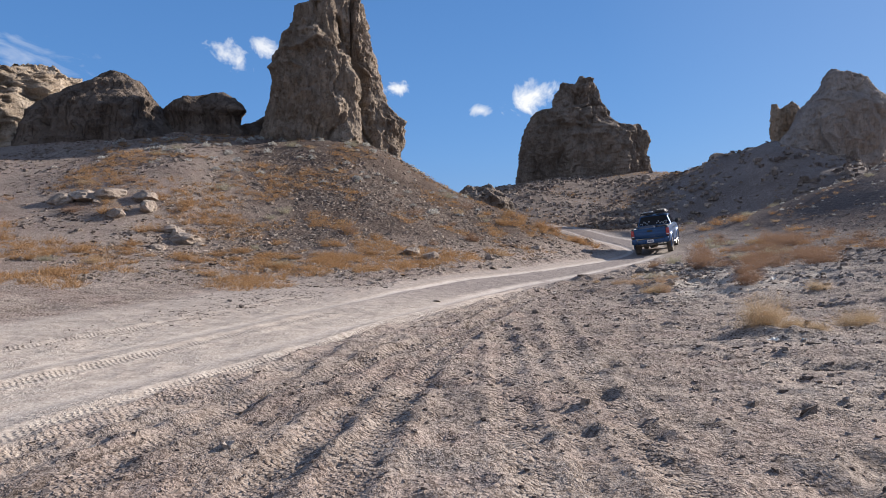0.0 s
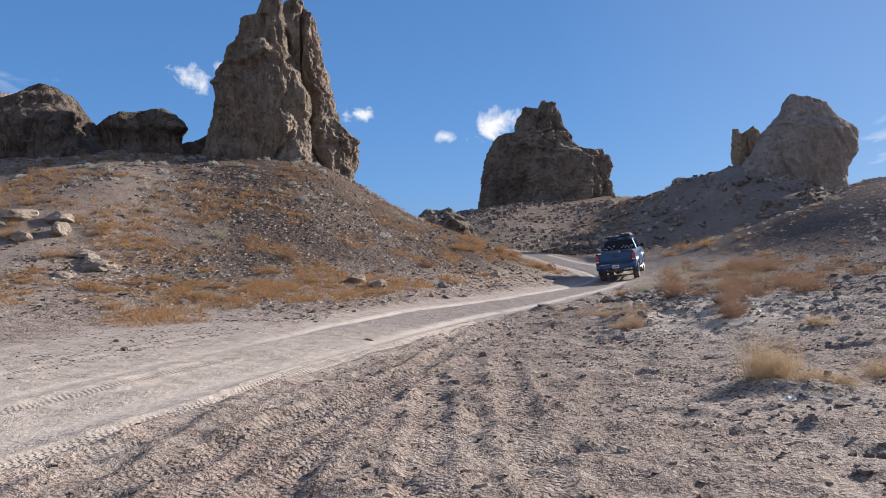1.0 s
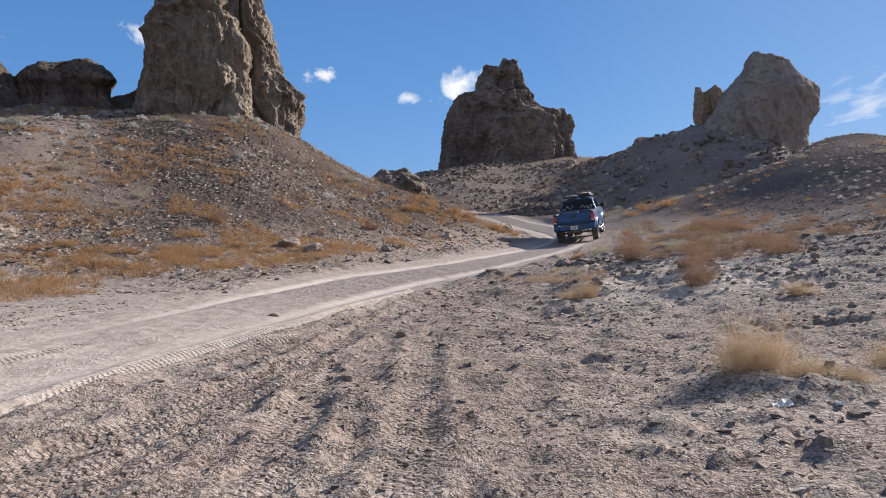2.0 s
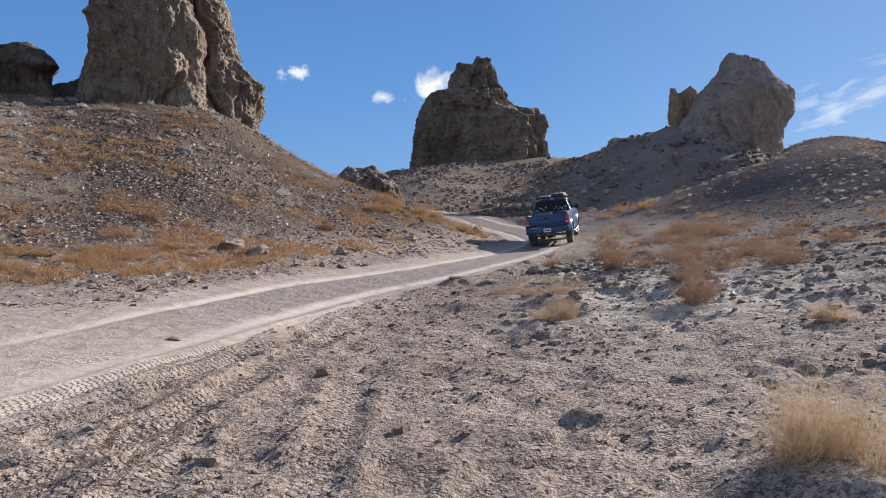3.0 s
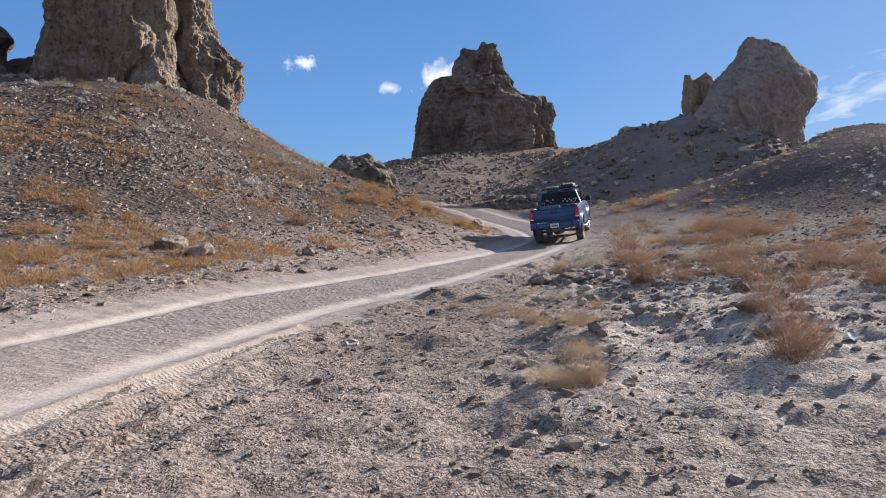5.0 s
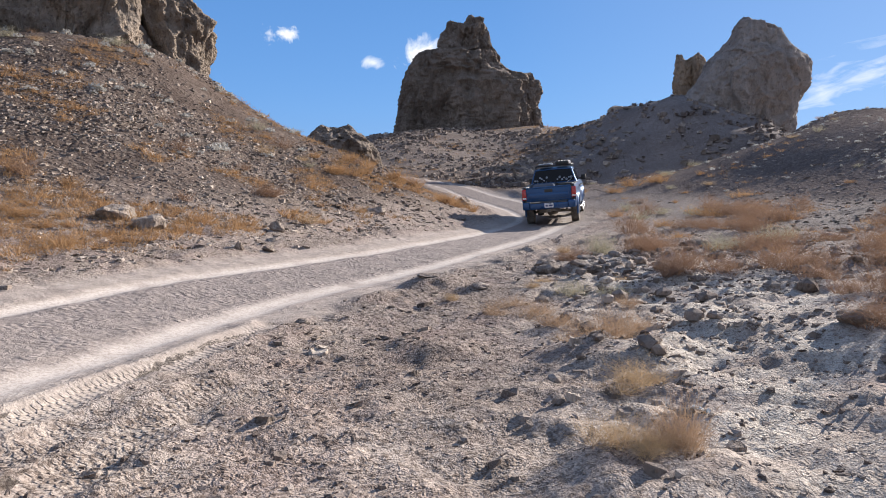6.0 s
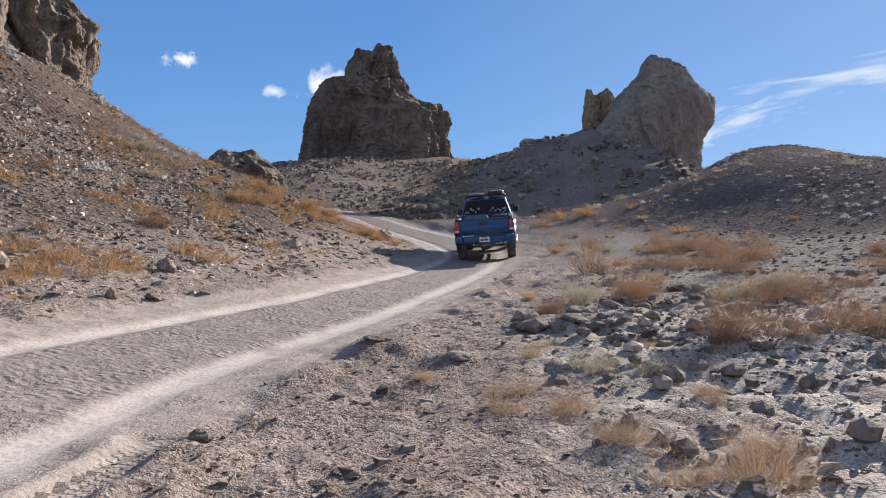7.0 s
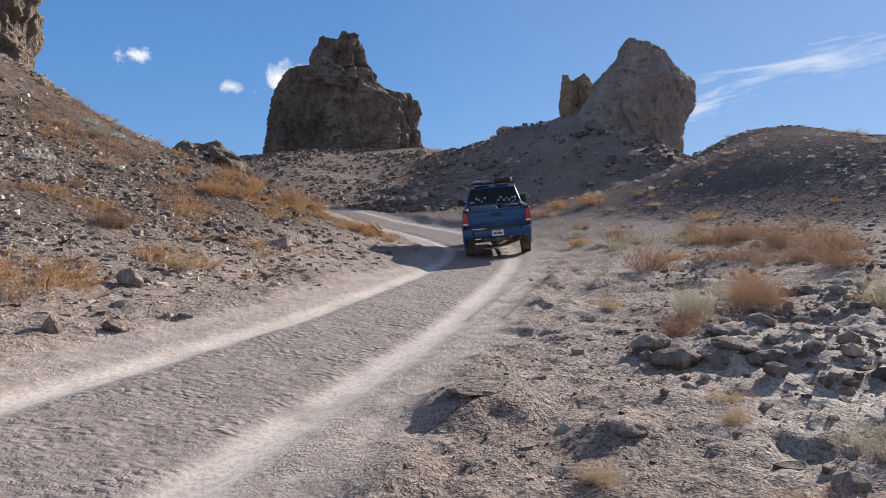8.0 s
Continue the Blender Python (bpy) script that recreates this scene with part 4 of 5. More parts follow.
# ---- dry plants ----
def shrub_mesh(name, seed, mat, blades, spread, tall, width, curl, fork=0):
    """A clump of thin dry stems, each a tapered flat blade, 1 across."""
    r = random.Random(seed)
    vs, fs = [], []

    def stem(base, way, length, w, bend):
        p, d = Vector(base), Vector(way).normalized()
        side = d.cross(Vector((r.uniform(-1, 1), r.uniform(-1, 1), r.uniform(-1, 1)))).normalized()
        i = len(vs)
        pts = []
        for k in range(3):
            ww = w * (1 - 0.42 * k)
            vs.extend([tuple(p - side * ww), tuple(p + side * ww)])
            pts.append(p.copy())
            d = (d + Vector((r.uniform(-bend, bend), r.uniform(-bend, bend), r.uniform(-bend, bend * 0.6)))).normalized()
            p = p + d * length / 2
        for k in range(2):
            fs.append((i + 2 * k, i + 2 * k + 1, i + 2 * k + 3, i + 2 * k + 2))
        return pts, d
    lobes = [(r.uniform(-0.28, 0.28), r.uniform(-0.28, 0.28), r.uniform(0.65, 1.1)) for _ in range(5)]
    for _ in range(blades):
        lx, ly, lh = r.choice(lobes)
        a, q = r.uniform(0, 2 * math.pi), r.random() ** 0.6
        base = (lx + 0.10 * q * math.cos(a), ly + 0.10 * q * math.sin(a), -0.04)
        way = (spread * q * math.cos(a), spread * q * math.sin(a), 1.0)
        pts, d = stem(base, way, tall * lh * r.uniform(0.55, 1.05), width * r.uniform(0.6, 1.3), curl)
        for _ in range(fork):
            p = r.choice(pts[1:])
            b = r.uniform(0, 2 * math.pi)
            stem(p, (d.x + math.cos(b), d.y + math.sin(b), d.z + r.uniform(-0.1, 0.8)), tall * 0.32, width * 0.6, curl)
    return mesh_from(name, vs, fs, mat, False)


def kinds(name, seed, mat, n, blades, *shape):
    """Shapes of one kind of plant: full ones for near, thin ones for far off."""
    return [shrub_mesh(name, seed + k, mat, blades, *shape) for k in range(n)], [shrub_mesh(name, seed + 5 + k, mat, int(blades * 0.45), shape[0], shape[1], shape[2] * 1.55, *shape[3:]) for k in range(n)]


KINDS = {
    "straw": (kinds("straw_clump", 10, STRAW, 3, 420, 1.3, 0.44, 0.0024, 0.48, 3), "dry straw-coloured grass clump", "grass clump"),
    "rust": (kinds("rust_clump", 20, RUST, 3, 300, 1.1, 0.40, 0.0036, 0.34, 2), "low rust-orange dry grass tuft", "grass clump"),
    "tan": (kinds("tan_clump", 50, TAN, 3, 420, 1.35, 0.36, 0.0024, 0.34, 2), "low tan-brown dry grass clump", "grass clump"),
    "brown": (kinds("brown_shrub", 30, BROWN, 3, 280, 1.2, 0.47, 0.0027, 0.34, 4), "leafless brown twiggy desert shrub", "shrub"),
    "sage": (kinds("sage_shrub", 40, SAGE, 2, 240, 1.0, 0.5, 0.0036, 0.24, 4), "pale grey twiggy desert shrub", "shrub"),
}


def plant(kind, x, y, w, tall=1.0, turn=0.0):
    (full, thin), label, cat = KINDS[kind]
    shapes = full if y < 27 else thin
    ob = new("dry_shrub" if cat == "shrub" else "grass_clump", shapes[int(abs(turn)) % len(shapes)])
    ob.matrix_world = pose(x, y, height(x, y), 0, 0, turn) @ Matrix.Diagonal((w, w, w * tall, 1))
    return tagged(ob, label + (" on the slope" if land(np.array([x]), np.array([y]))[0] > 0.8 else " on open soil"), cat, kind + " plants")


PLANTS = [
    ("straw", ((4.22, 9.95, 0.62, 1.85), (4.46, 9.85, 0.62, 1.75), (4.7, 9.6, 0.46, 0.9), (4.9, 9.45, 0.36, 0.7), (5.5, 9.9, 0.5, 1.2), (5.8, 10.0, 0.46, 1.0), (4.38, 15.32, 0.42, 1.0), (4.5, 15.22, 0.3, 0.8), (6.9, 13.4, 0.5, 1.0), (5.7, 21.7, 0.26, 1.2), (4.5, 21.3, 0.28, 1.0), (6.0, 22.0, 0.36, 0.6), (7.68, 26.2, 0.45, 0.8), (6.9, 21.4, 0.4, 0.5),
               (4.95, 16.6, 0.6, 0.8), (9.3, 25.6, 0.5, 0.6))),
    ("rust", ((-5.1, 18.9, 1.3, 0.4), (-4.2, 18.5, 0.9, 0.4), (-10.4, 25.8, 1.3, 0.7), (-8.2, 22.9, 1.2, 0.5), (-12.2, 26.9, 1.1, 0.9), (-5.1, 22.3, 0.9, 0.6),
              (-2.5, 22.6, 1.1, 0.45), (-3.3, 22.8, 1.0, 0.45), (-4.0, 25.3, 0.95, 0.6), (-1.2, 24.5, 0.9, 0.5), (-0.7, 25.2, 0.7, 0.5), (-2.5, 28.8, 0.9, 0.8), (-6.6, 20.4, 1.1, 0.45), (-7.4, 21.2, 1.0, 0.5), (-5.9, 23.6, 1.0, 0.6), (-7.0, 25.0, 0.9, 0.7), (-6.0, 26.6, 0.9, 0.7))),
    ("rust", ((4.2, 38.6, 1.1, 0.9), (5.1, 39.4, 1.3, 0.9), (6.0, 39.8, 1.4, 0.9), (6.7, 38.6, 1.2, 0.8), (5.5, 38.6, 1.2, 0.8), (7.2, 39.6, 1.2, 0.8), (3.4, 39.4, 1.2, 0.8), (7.9, 40.4, 1.1, 0.8), (17.4, 45.0, 1.5, 0.9), (18.2, 44.5, 2.0, 0.6), (14.0, 32.8, 1.6, 0.6),
              (17.9, 36.8, 1.8, 0.5), (16.0, 43.5, 1.5, 0.6), (12.8, 35.6, 1.0, 0.8), (11.8, 30.6, 0.9, 0.7), (10.4, 27.0, 0.8, 0.6))),
    ("brown", ((7.6, 21.0, 0.9, 1.1), (8.05, 20.75, 0.7, 1.0), (7.35, 20.8, 0.5, 1.0), (8.73, 20.7, 1.0, 1.0), (9.2, 20.5, 0.8, 0.95), (6.43, 15.35, 0.72, 1.5), (6.7, 15.6, 0.45, 1.3), (9.1, 17.8, 0.95, 1.05), (9.55, 17.9, 0.7, 0.9), (8.5, 18.3, 0.85, 1.1), (8.15, 18.6, 0.5, 1.0),
               (8.61, 19.7, 0.55, 1.2), (9.1, 25.3, 0.95, 0.9), (9.5, 25.5, 0.7, 0.85), (8.6, 24.65, 0.85, 1.35), (8.85, 24.75, 0.65, 1.25), (10.5, 29.2, 1.1, 1.5), (10.9, 29.4, 0.7, 1.1), (7.1, 23.9, 0.55, 1.3), (6.85, 23.8, 0.4, 1.1), (13.6, 28.0, 1.6, 0.7), (14.5, 29.0, 1.7, 0.45), (13.5, 35.0, 1.0, 1.3), (15.2, 34.3, 0.9, 1.4),
               (10.2, 22.9, 1.0, 0.8), (9.95, 20.2, 0.9, 0.7), (15.0, 32.2, 2.0, 0.55), (11.3, 24.2, 1.0, 0.8), (12.0, 26.5, 1.2, 0.8), (12.2, 27.7, 1.2, 0.75), (12.9, 27.9, 1.0, 0.7))),
    ("brown", ((-3.5, 28.9, 0.9, 1.1), (1.3, 31.6, 1.0, 0.8), (-1.3, 33.4, 1.0, 0.8), (1.2, 31.5, 1.2, 0.7), (1.4, 38.2, 1.5, 0.7), (-0.3, 29.3, 0.6, 1.0), (13.8, 30.0, 1.4, 0.8), (15.6, 33.0, 1.4, 0.7), (10.6, 21.2, 0.8, 0.9), (7.0, 16.7, 0.8, 0.9))),
    ("tan", ((4.73, 15.28, 0.42, 2.1), (4.62, 15.33, 0.3, 1.6), (5.35, 18.05, 0.75, 1.3), (5.12, 18.2, 0.55, 1.0), (5.22, 19.77, 0.57, 1.1), (5.3, 18.9, 0.7, 0.7), (5.9, 18.5, 0.6, 0.7), (4.75, 20.1, 0.5, 0.8), (5.05, 20.5, 0.6, 0.8), (6.2, 19.4, 0.5, 0.6))),
    ("sage", ((7.95, 24.75, 0.7, 1.2), (10.86, 24.0, 0.6, 1.2), (11.74, 24.9, 0.4, 1.2), (5.96, 20.9, 0.5, 1.0), (9.9, 23.9, 0.8, 0.8), (-6.5, 30.5, 0.8, 0.8), (-9.5, 31.5, 0.9, 0.8), (12.5, 33.6, 0.9, 0.8), (6.35, 20.4, 0.4, 0.9), (-13.0, 36.5, 0.9, 0.8), (-8.0, 39.5, 0.9, 0.8), (-5.0, 41.0, 0.9, 0.8))),
]


def tuft_density(x, y):
    patch = smooth(fbm(x * 0.4, y * 0.4, 0 * x, 3, 91), 0.0, 0.5) * (1 - 0.3 * smooth(land(x, y), 2.5, 4.5))
    left = smooth(3.0 - x + (y - 26) * 0.35, 0.0, 3.0)
    return off_road(x, y, 2.8) * patch * (0.25 + 0.75 * left) * smooth(land(x, y), 0.12, 0.4)


TUFTS = [shrub_mesh("tuft", 60 + k, RUST, 26, 1.3, 0.36, 0.011, 0.36) for k in range(4)]
scatter(5200, 15, (-18, 24, 17, 48), tuft_density, lambda g, n, x, y: 0.2 + 0.5 * g.random(n) ** 1.7, TUFTS, "dry_grass", "sparse rust-coloured dry grass on the slopes", RUST, 0.0)


GOLD_TUFTS = [shrub_mesh("gold_tuft", 90 + k, STRAW if k == 2 else RUST, 44, 1.1, 0.42, 0.010, 0.36) for k in range(3)]
scatter(1500, 25, (-18, 5, 17.5, 40), tuft_density, lambda g, n, x, y: 0.3 + 0.5 * g.random(n) ** 1.5, GOLD_TUFTS, "dry_grass", "rusty dry grass tufts over the stony hill", RUST, 0.0)


def holly_density(x, y):
    return off_road(x, y, 3.0) * smooth(land(x, y), 1.2, 2.2) * (0.3 + 0.7 * smooth(fbm(x * 0.3, y * 0.3, 0 * x, 2, 95), -0.3, 0.4))


scatter(500, 19, (2, 34, 58, 106), lambda x, y: off_road(x, y, 3.0) * smooth(fbm(x * 0.2, y * 0.2, 0 * x, 2, 73), -0.1, 0.5), lambda g, n, x, y: 0.5 + 0.9 * g.random(n) ** 2, TUFTS, "dry_grass", "tan dry bushes below the pinnacles", RUST, 0.0)


def leafy_bush(name, seed, mat, leaves, size):
    """A rounded bush of many small leaves, 1 across."""
    r = random.Random(seed)
    vs, fs = [], []
    for _ in range(leaves):
        d = Vector((r.gauss(0, 1), r.gauss(0, 1), abs(r.gauss(0, 1)) + 0.1)).normalized() * r.uniform(0.25, 0.5) * r.uniform(0.8, 1.1)
        a = Vector((r.gauss(0, 1), r.gauss(0, 1), r.gauss(0, 1))).normalized()
        b = a.orthogonal().normalized() * size * r.uniform(0.4, 0.8)
        a = a * size * r.uniform(0.7, 1.3)
        c = Vector((d.x, d.y, d.z * 0.8))
        i = len(vs)
        vs += [tuple(c - a), tuple(c + b), tuple(c + a), tuple(c - b)]
        fs.append((i, i + 1, i + 2, i + 3))
    return mesh_from(name, vs, fs, mat, False)


PALE_TUFTS = [leafy_bush("pale_tuft", 70 + k, HOLLY, 60, 0.10) for k in range(3)]
scatter(1100, 16, (13, 44, 28, 56), holly_density, lambda g, n, x, y: 0.08 + 0.24 * g.random(n) ** 2.2, PALE_TUFTS, "desert_scrub", "small pale grey scrub dotted over the slope", HOLLY, 0.0)
scatter(160, 17, (-18, 2, 33, 47), holly_density, lambda g, n, x, y: 0.25 + 0.35 * g.random(n), PALE_TUFTS, "desert_scrub", "small pale grey scrub below the pinnacle", HOLLY, 0.0)

rnd = random.Random(77)
for _ in range(18):      # the rust-coloured hedge at the foot of the hill
    u = rnd.random()
    plant("rust", 2.6 + 6.0 * u + rnd.uniform(-0.4, 0.4), 37.6 + 3.4 * u + rnd.uniform(-0.9, 0.9), rnd.uniform(0.8, 1.3), rnd.uniform(0.7, 1.0), rnd.uniform(0, 360))
for _ in range(66):      # low rust grass along the hill's foot
    x = rnd.uniform(-13.0, -1.5)
    plant("rust", x, 25.4 + 0.42 * (x + 1.5) + rnd.uniform(-1.2, 3.2) * rnd.random(), rnd.uniform(0.35, 0.9), rnd.uniform(0.5, 0.9), rnd.uniform(0, 360))
for _ in range(22):      # brown brush at the foot of the far slope
    y = rnd.uniform(19.5, 33.0)
    plant("brown", rnd.uniform(10.0, 15.0) + 0.35 * max(0.0, y - 25.0), y, rnd.uniform(0.6, 1.2), rnd.uniform(0.6, 1.0), rnd.uniform(0, 360))
k = 0
for kind, rows in PLANTS:
    for x, y, w, tall in rows:
        k += 1
        plant(kind, x, y, w, tall, 77.0 * k + k)

rnd = random.Random(31)
made = 0
while made < 150:
    x, y = rnd.uniform(-16, 34), rnd.uniform(20, 62)
    o, _ = along(ROAD, np.array([x]), np.array([y]), 5.0)
    hill = land(np.array([x]), np.array([y]))[0]
    if abs(o[0]) < 2.6 or hill < 0.25 or (x > 9 and y < 26):
        continue
    made += 1
    kind = rnd.choices(("rust", "brown", "straw", "sage"), (5, 3, 2, 3) if x < 9 else (4, 4, 1, 3))[0]
    plant(kind, x, y, rnd.uniform(0.35, 0.95), rnd.uniform(0.5, 0.9), rnd.uniform(0, 360))


# ---- scraps of litter caught by the plants ----
def scrap(x, y, w, turn):
    """A crumpled sheet of paper."""
    bm = bmesh.new()
    bmesh.ops.create_grid(bm, x_segments=5, y_segments=4, size=0.5)
    for v in bm.verts:
        v.co.z = 0.14 + 0.30 * noise.noise(v.co * 2.6 + Vector((turn, 0, 0)))
        v.co.x += 0.15 * noise.noise(v.co * 3 + Vector((0, turn, 0)))
    me = bpy.data.meshes.new("paper_scrap")
    bm.to_mesh(me)
    bm.free()
    me.materials.append(PAPER)
    ob = new("paper_scrap", me)
    ob.matrix_world = pose(x, y, height(x, y), 8, -6, turn) @ Matrix.Diagonal((w, w * 0.6, w, 1))
    ob.modifiers.new("thickness", "SOLIDIFY").thickness = 0.02
    return tagged(ob, "crumpled white paper scrap lying by a dry plant", "litter", "paper scraps")


PAPER = rock_material("dusty_paper", (0.55, 0.53, 0.49), (0.70, 0.68, 0.64), (0.80, 0.78, 0.74), 8.0, 0.01)
for x, y, w, turn in ((4.15, 9.15, 0.15, 20), (4.50, 9.05, 0.09, 75), (7.12, 15.6, 0.18, 40), (5.1, 15.9, 0.1, 130), (5.65, 18.4, 0.12, 200)):
    scrap(x, y, w, turn)


# ---- pickup truck ----
def paint_material(name, col, metal, rough, coat, dusty):
    m, n, b = material(name)
    at = n.add("ShaderNodeTexCoord").outputs["Object"]
    z = n.add("ShaderNodeSeparateXYZ", {0: at}).outputs[2]
    film = n.math("MULTIPLY", n.math("ADD", n.step(z, 1.15, 0.55), 0.25), n.step(n.noise(at, 3.0, 6.0, 0.65), 0.25, 0.75))
    film = n.math("MULTIPLY", film, dusty)
    n.put(b.inputs["Base Color"], n.mix(film, col, (0.36, 0.31, 0.26)))
    n.put(b.inputs["Roughness"], n.math("ADD", rough, n.math("MULTIPLY", film, 0.5)))
    n.put(b.inputs["Metallic"], n.math("MULTIPLY", n.math("SUBTRACT", 1.0, film), metal))
    b.inputs["Coat Weight"].default_value = coat
    b.inputs["Coat Roughness"].default_value = 0.06
    n.put(b.inputs["Normal"], n.bump(n.noise(at, 40.0, 3.0), 0.02, 0.02))
    return m


BLUE = paint_material("blue_pearl_paint", (0.001, 0.053, 0.17), 0.45, 0.30, 0.45, 0.06)
BLACK = paint_material("black_plastic", (0.012, 0.012, 0.013), 0.0, 0.55, 0.0, 0.5)
RUBBER = paint_material("dusty_rubber", (0.022, 0.021, 0.02), 0.0, 0.85, 0.0, 0.9)
METAL = paint_material("brushed_metal", (0.55, 0.55, 0.56), 1.0, 0.35, 0.0, 0.3)
RIM = paint_material("bronze_black_rim", (0.05, 0.045, 0.04), 0.8, 0.4, 0.0, 0.5)
TINT = paint_material("tinted_glass", (0.006, 0.007, 0.010), 0.0, 0.06, 0.0, 0.03)
TINT.node_tree.nodes["Principled BSDF"].inputs["Specular IOR Level"].default_value = 0.22
LAMP_RED = paint_material("red_lens", (0.42, 0.007, 0.009), 0.0, 0.15, 0.6, 0.15)
WHITE = paint_material("white_vinyl", (0.78, 0.78, 0.78), 0.0, 0.5, 0.0, 0.25)
STICKER = paint_material("pale_vinyl", (0.30, 0.33, 0.38), 0.0, 0.5, 0.0, 0.2)
GREY = paint_material("grey_nylon", (0.10, 0.11, 0.14), 0.0, 0.8, 0.0, 0.4)
INK = paint_material("dark_ink", (0.05, 0.06, 0.16), 0.0, 0.6, 0.0, 0.1)
STEEL = paint_material("dark_steel", (0.045, 0.042, 0.04), 0.7, 0.6, 0.0, 0.9)


def part(name, bm, mat, parent, label=""):
    """One mesh object under a thing."""
    me = bpy.data.meshes.new(name)
    bmesh.ops.recalc_face_normals(bm, faces=bm.faces)
    bm.to_mesh(me)
    bm.free()
    me.materials.append(mat)
    ob = new(name, me)
    ob.parent = parent
    return tagged(ob, label)


def shaded(ob, angle=40):
    """Smooth shading but for the hard edges."""
    me = ob.data
    me.polygons.foreach_set("use_smooth", np.ones(len(me.polygons), bool))
    me.set_sharp_from_angle(angle=radians(angle))
    return ob


def box(x0, x1, y0, y1, z0, z1, bevel=0.01, seg=2, top=(1, 1), shift=0.0):
    """A bevelled box; top: how far its upper face shrinks in x and y; shift: its move in y."""
    bm = bmesh.new()
    cx, cy = (x0 + x1) / 2, (y0 + y1) / 2
    vs = []
    for z, fx, fy, dy in ((z0, 1, 1, 0), (z1, top[0], top[1], shift)):
        for x, y in ((x0, y0), (x1, y0), (x1, y1), (x0, y1)):
            vs.append(bm.verts.new((cx + (x - cx) * fx, cy + (y - cy) * fy + dy, z)))
    for f in ((0, 3, 2, 1), (4, 5, 6, 7), (0, 1, 5, 4), (1, 2, 6, 5), (2, 3, 7, 6), (3, 0, 4, 7)):
        bm.faces.new([vs[i] for i in f])
    if bevel:
        bmesh.ops.bevel(bm, geom=bm.edges[:], offset=bevel, segments=seg, profile=0.5, affect="EDGES")
    return bm


def tube(points, r, sides=10):
    """A round bar along points."""
    bm = bmesh.new()
    pts = [Vector(p) for p in points]
    rings = []
    for i, p in enumerate(pts):
        d = (pts[min(i + 1, len(pts) - 1)] - pts[max(i - 1, 0)]).normalized()
        a = d.cross(Vector((0.3, 0.2, 0.93))).normalized()
        b = d.cross(a)
        rings.append([bm.verts.new(p + r * (math.cos(2 * math.pi * k / sides) * a + math.sin(2 * math.pi * k / sides) * b)) for k in range(sides)])
    for q, s in zip(rings, rings[1:]):
        for k in range(sides):
            bm.faces.new((q[k], q[(k + 1) % sides], s[(k + 1) % sides], s[k]))
    bm.faces.new(rings[0][::-1])
    bm.faces.new(rings[-1])
    return bm


def lathe(profile, sides=40, axis="x"):
    """A ring shape turned round the x axis; profile: (x, radius)."""
    bm = bmesh.new()
    rings = []
    for x, r in profile:
        rings.append([bm.verts.new((x, r * math.cos(2 * math.pi * k / sides), r * math.sin(2 * math.pi * k / sides))) for k in range(sides)])
    for q, s in zip(rings, rings[1:]):
        for k in range(sides):
            bm.faces.new((q[k], q[(k + 1) % sides], s[(k + 1) % sides], s[k]))
    return bm


def merge(*bms):
    out = bms[0]
    for b in bms[1:]:
        me = bpy.data.meshes.new("temp")
        b.to_mesh(me)
        out.from_mesh(me)
        bpy.data.meshes.remove(me)
        b.free()
    return out


WHEEL_R, BASE, TRACK = 0.415, 3.57, 0.80


def side_x(z):
    """Half width of the body at a height: rocker, crease, shoulder."""
    return float(np.interp(z, (0.50, 0.62, 0.80, 0.98, 1.08, 1.20, 1.32), (0.885, 0.915, 0.925, 0.945, 0.925, 0.915, 0.885)))


def arch_z(y, low):
    z = low
    for c in (0.0, BASE):
        d = abs(y - c)
        if d < 0.50:
            z = max(z, WHEEL_R + 0.08 + math.sqrt(0.25 - d * d) * 0.98)
    return z


def body_panel(y0, y1, low, top, sign, flare=0.0, step=0.03):
    """A curved outer panel between two stations, cut out round the wheels; top is a function of y."""
    bm = bmesh.new()
    n, m = max(3, int((y1 - y0) / step)), 10
    rows = []
    for i in range(n + 1):
        y = y0 + (y1 - y0) * i / n
        zb, zt = arch_z(y, low), top(y)
        rows.append([bm.verts.new((sign * (side_x(zb + (zt - zb) * k / m) + flare), y, zb + (zt - zb) * k / m)) for k in range(m + 1)])
    for p, q in zip(rows, rows[1:]):
        for k in range(m):
            bm.faces.new((p[k], p[k + 1], q[k + 1], q[k]))
    thick = bmesh.ops.extrude_face_region(bm, geom=bm.faces[:])
    for v in (g for g in thick["geom"] if isinstance(g, bmesh.types.BMVert)):
        v.co.x -= sign * 0.035
    return bm


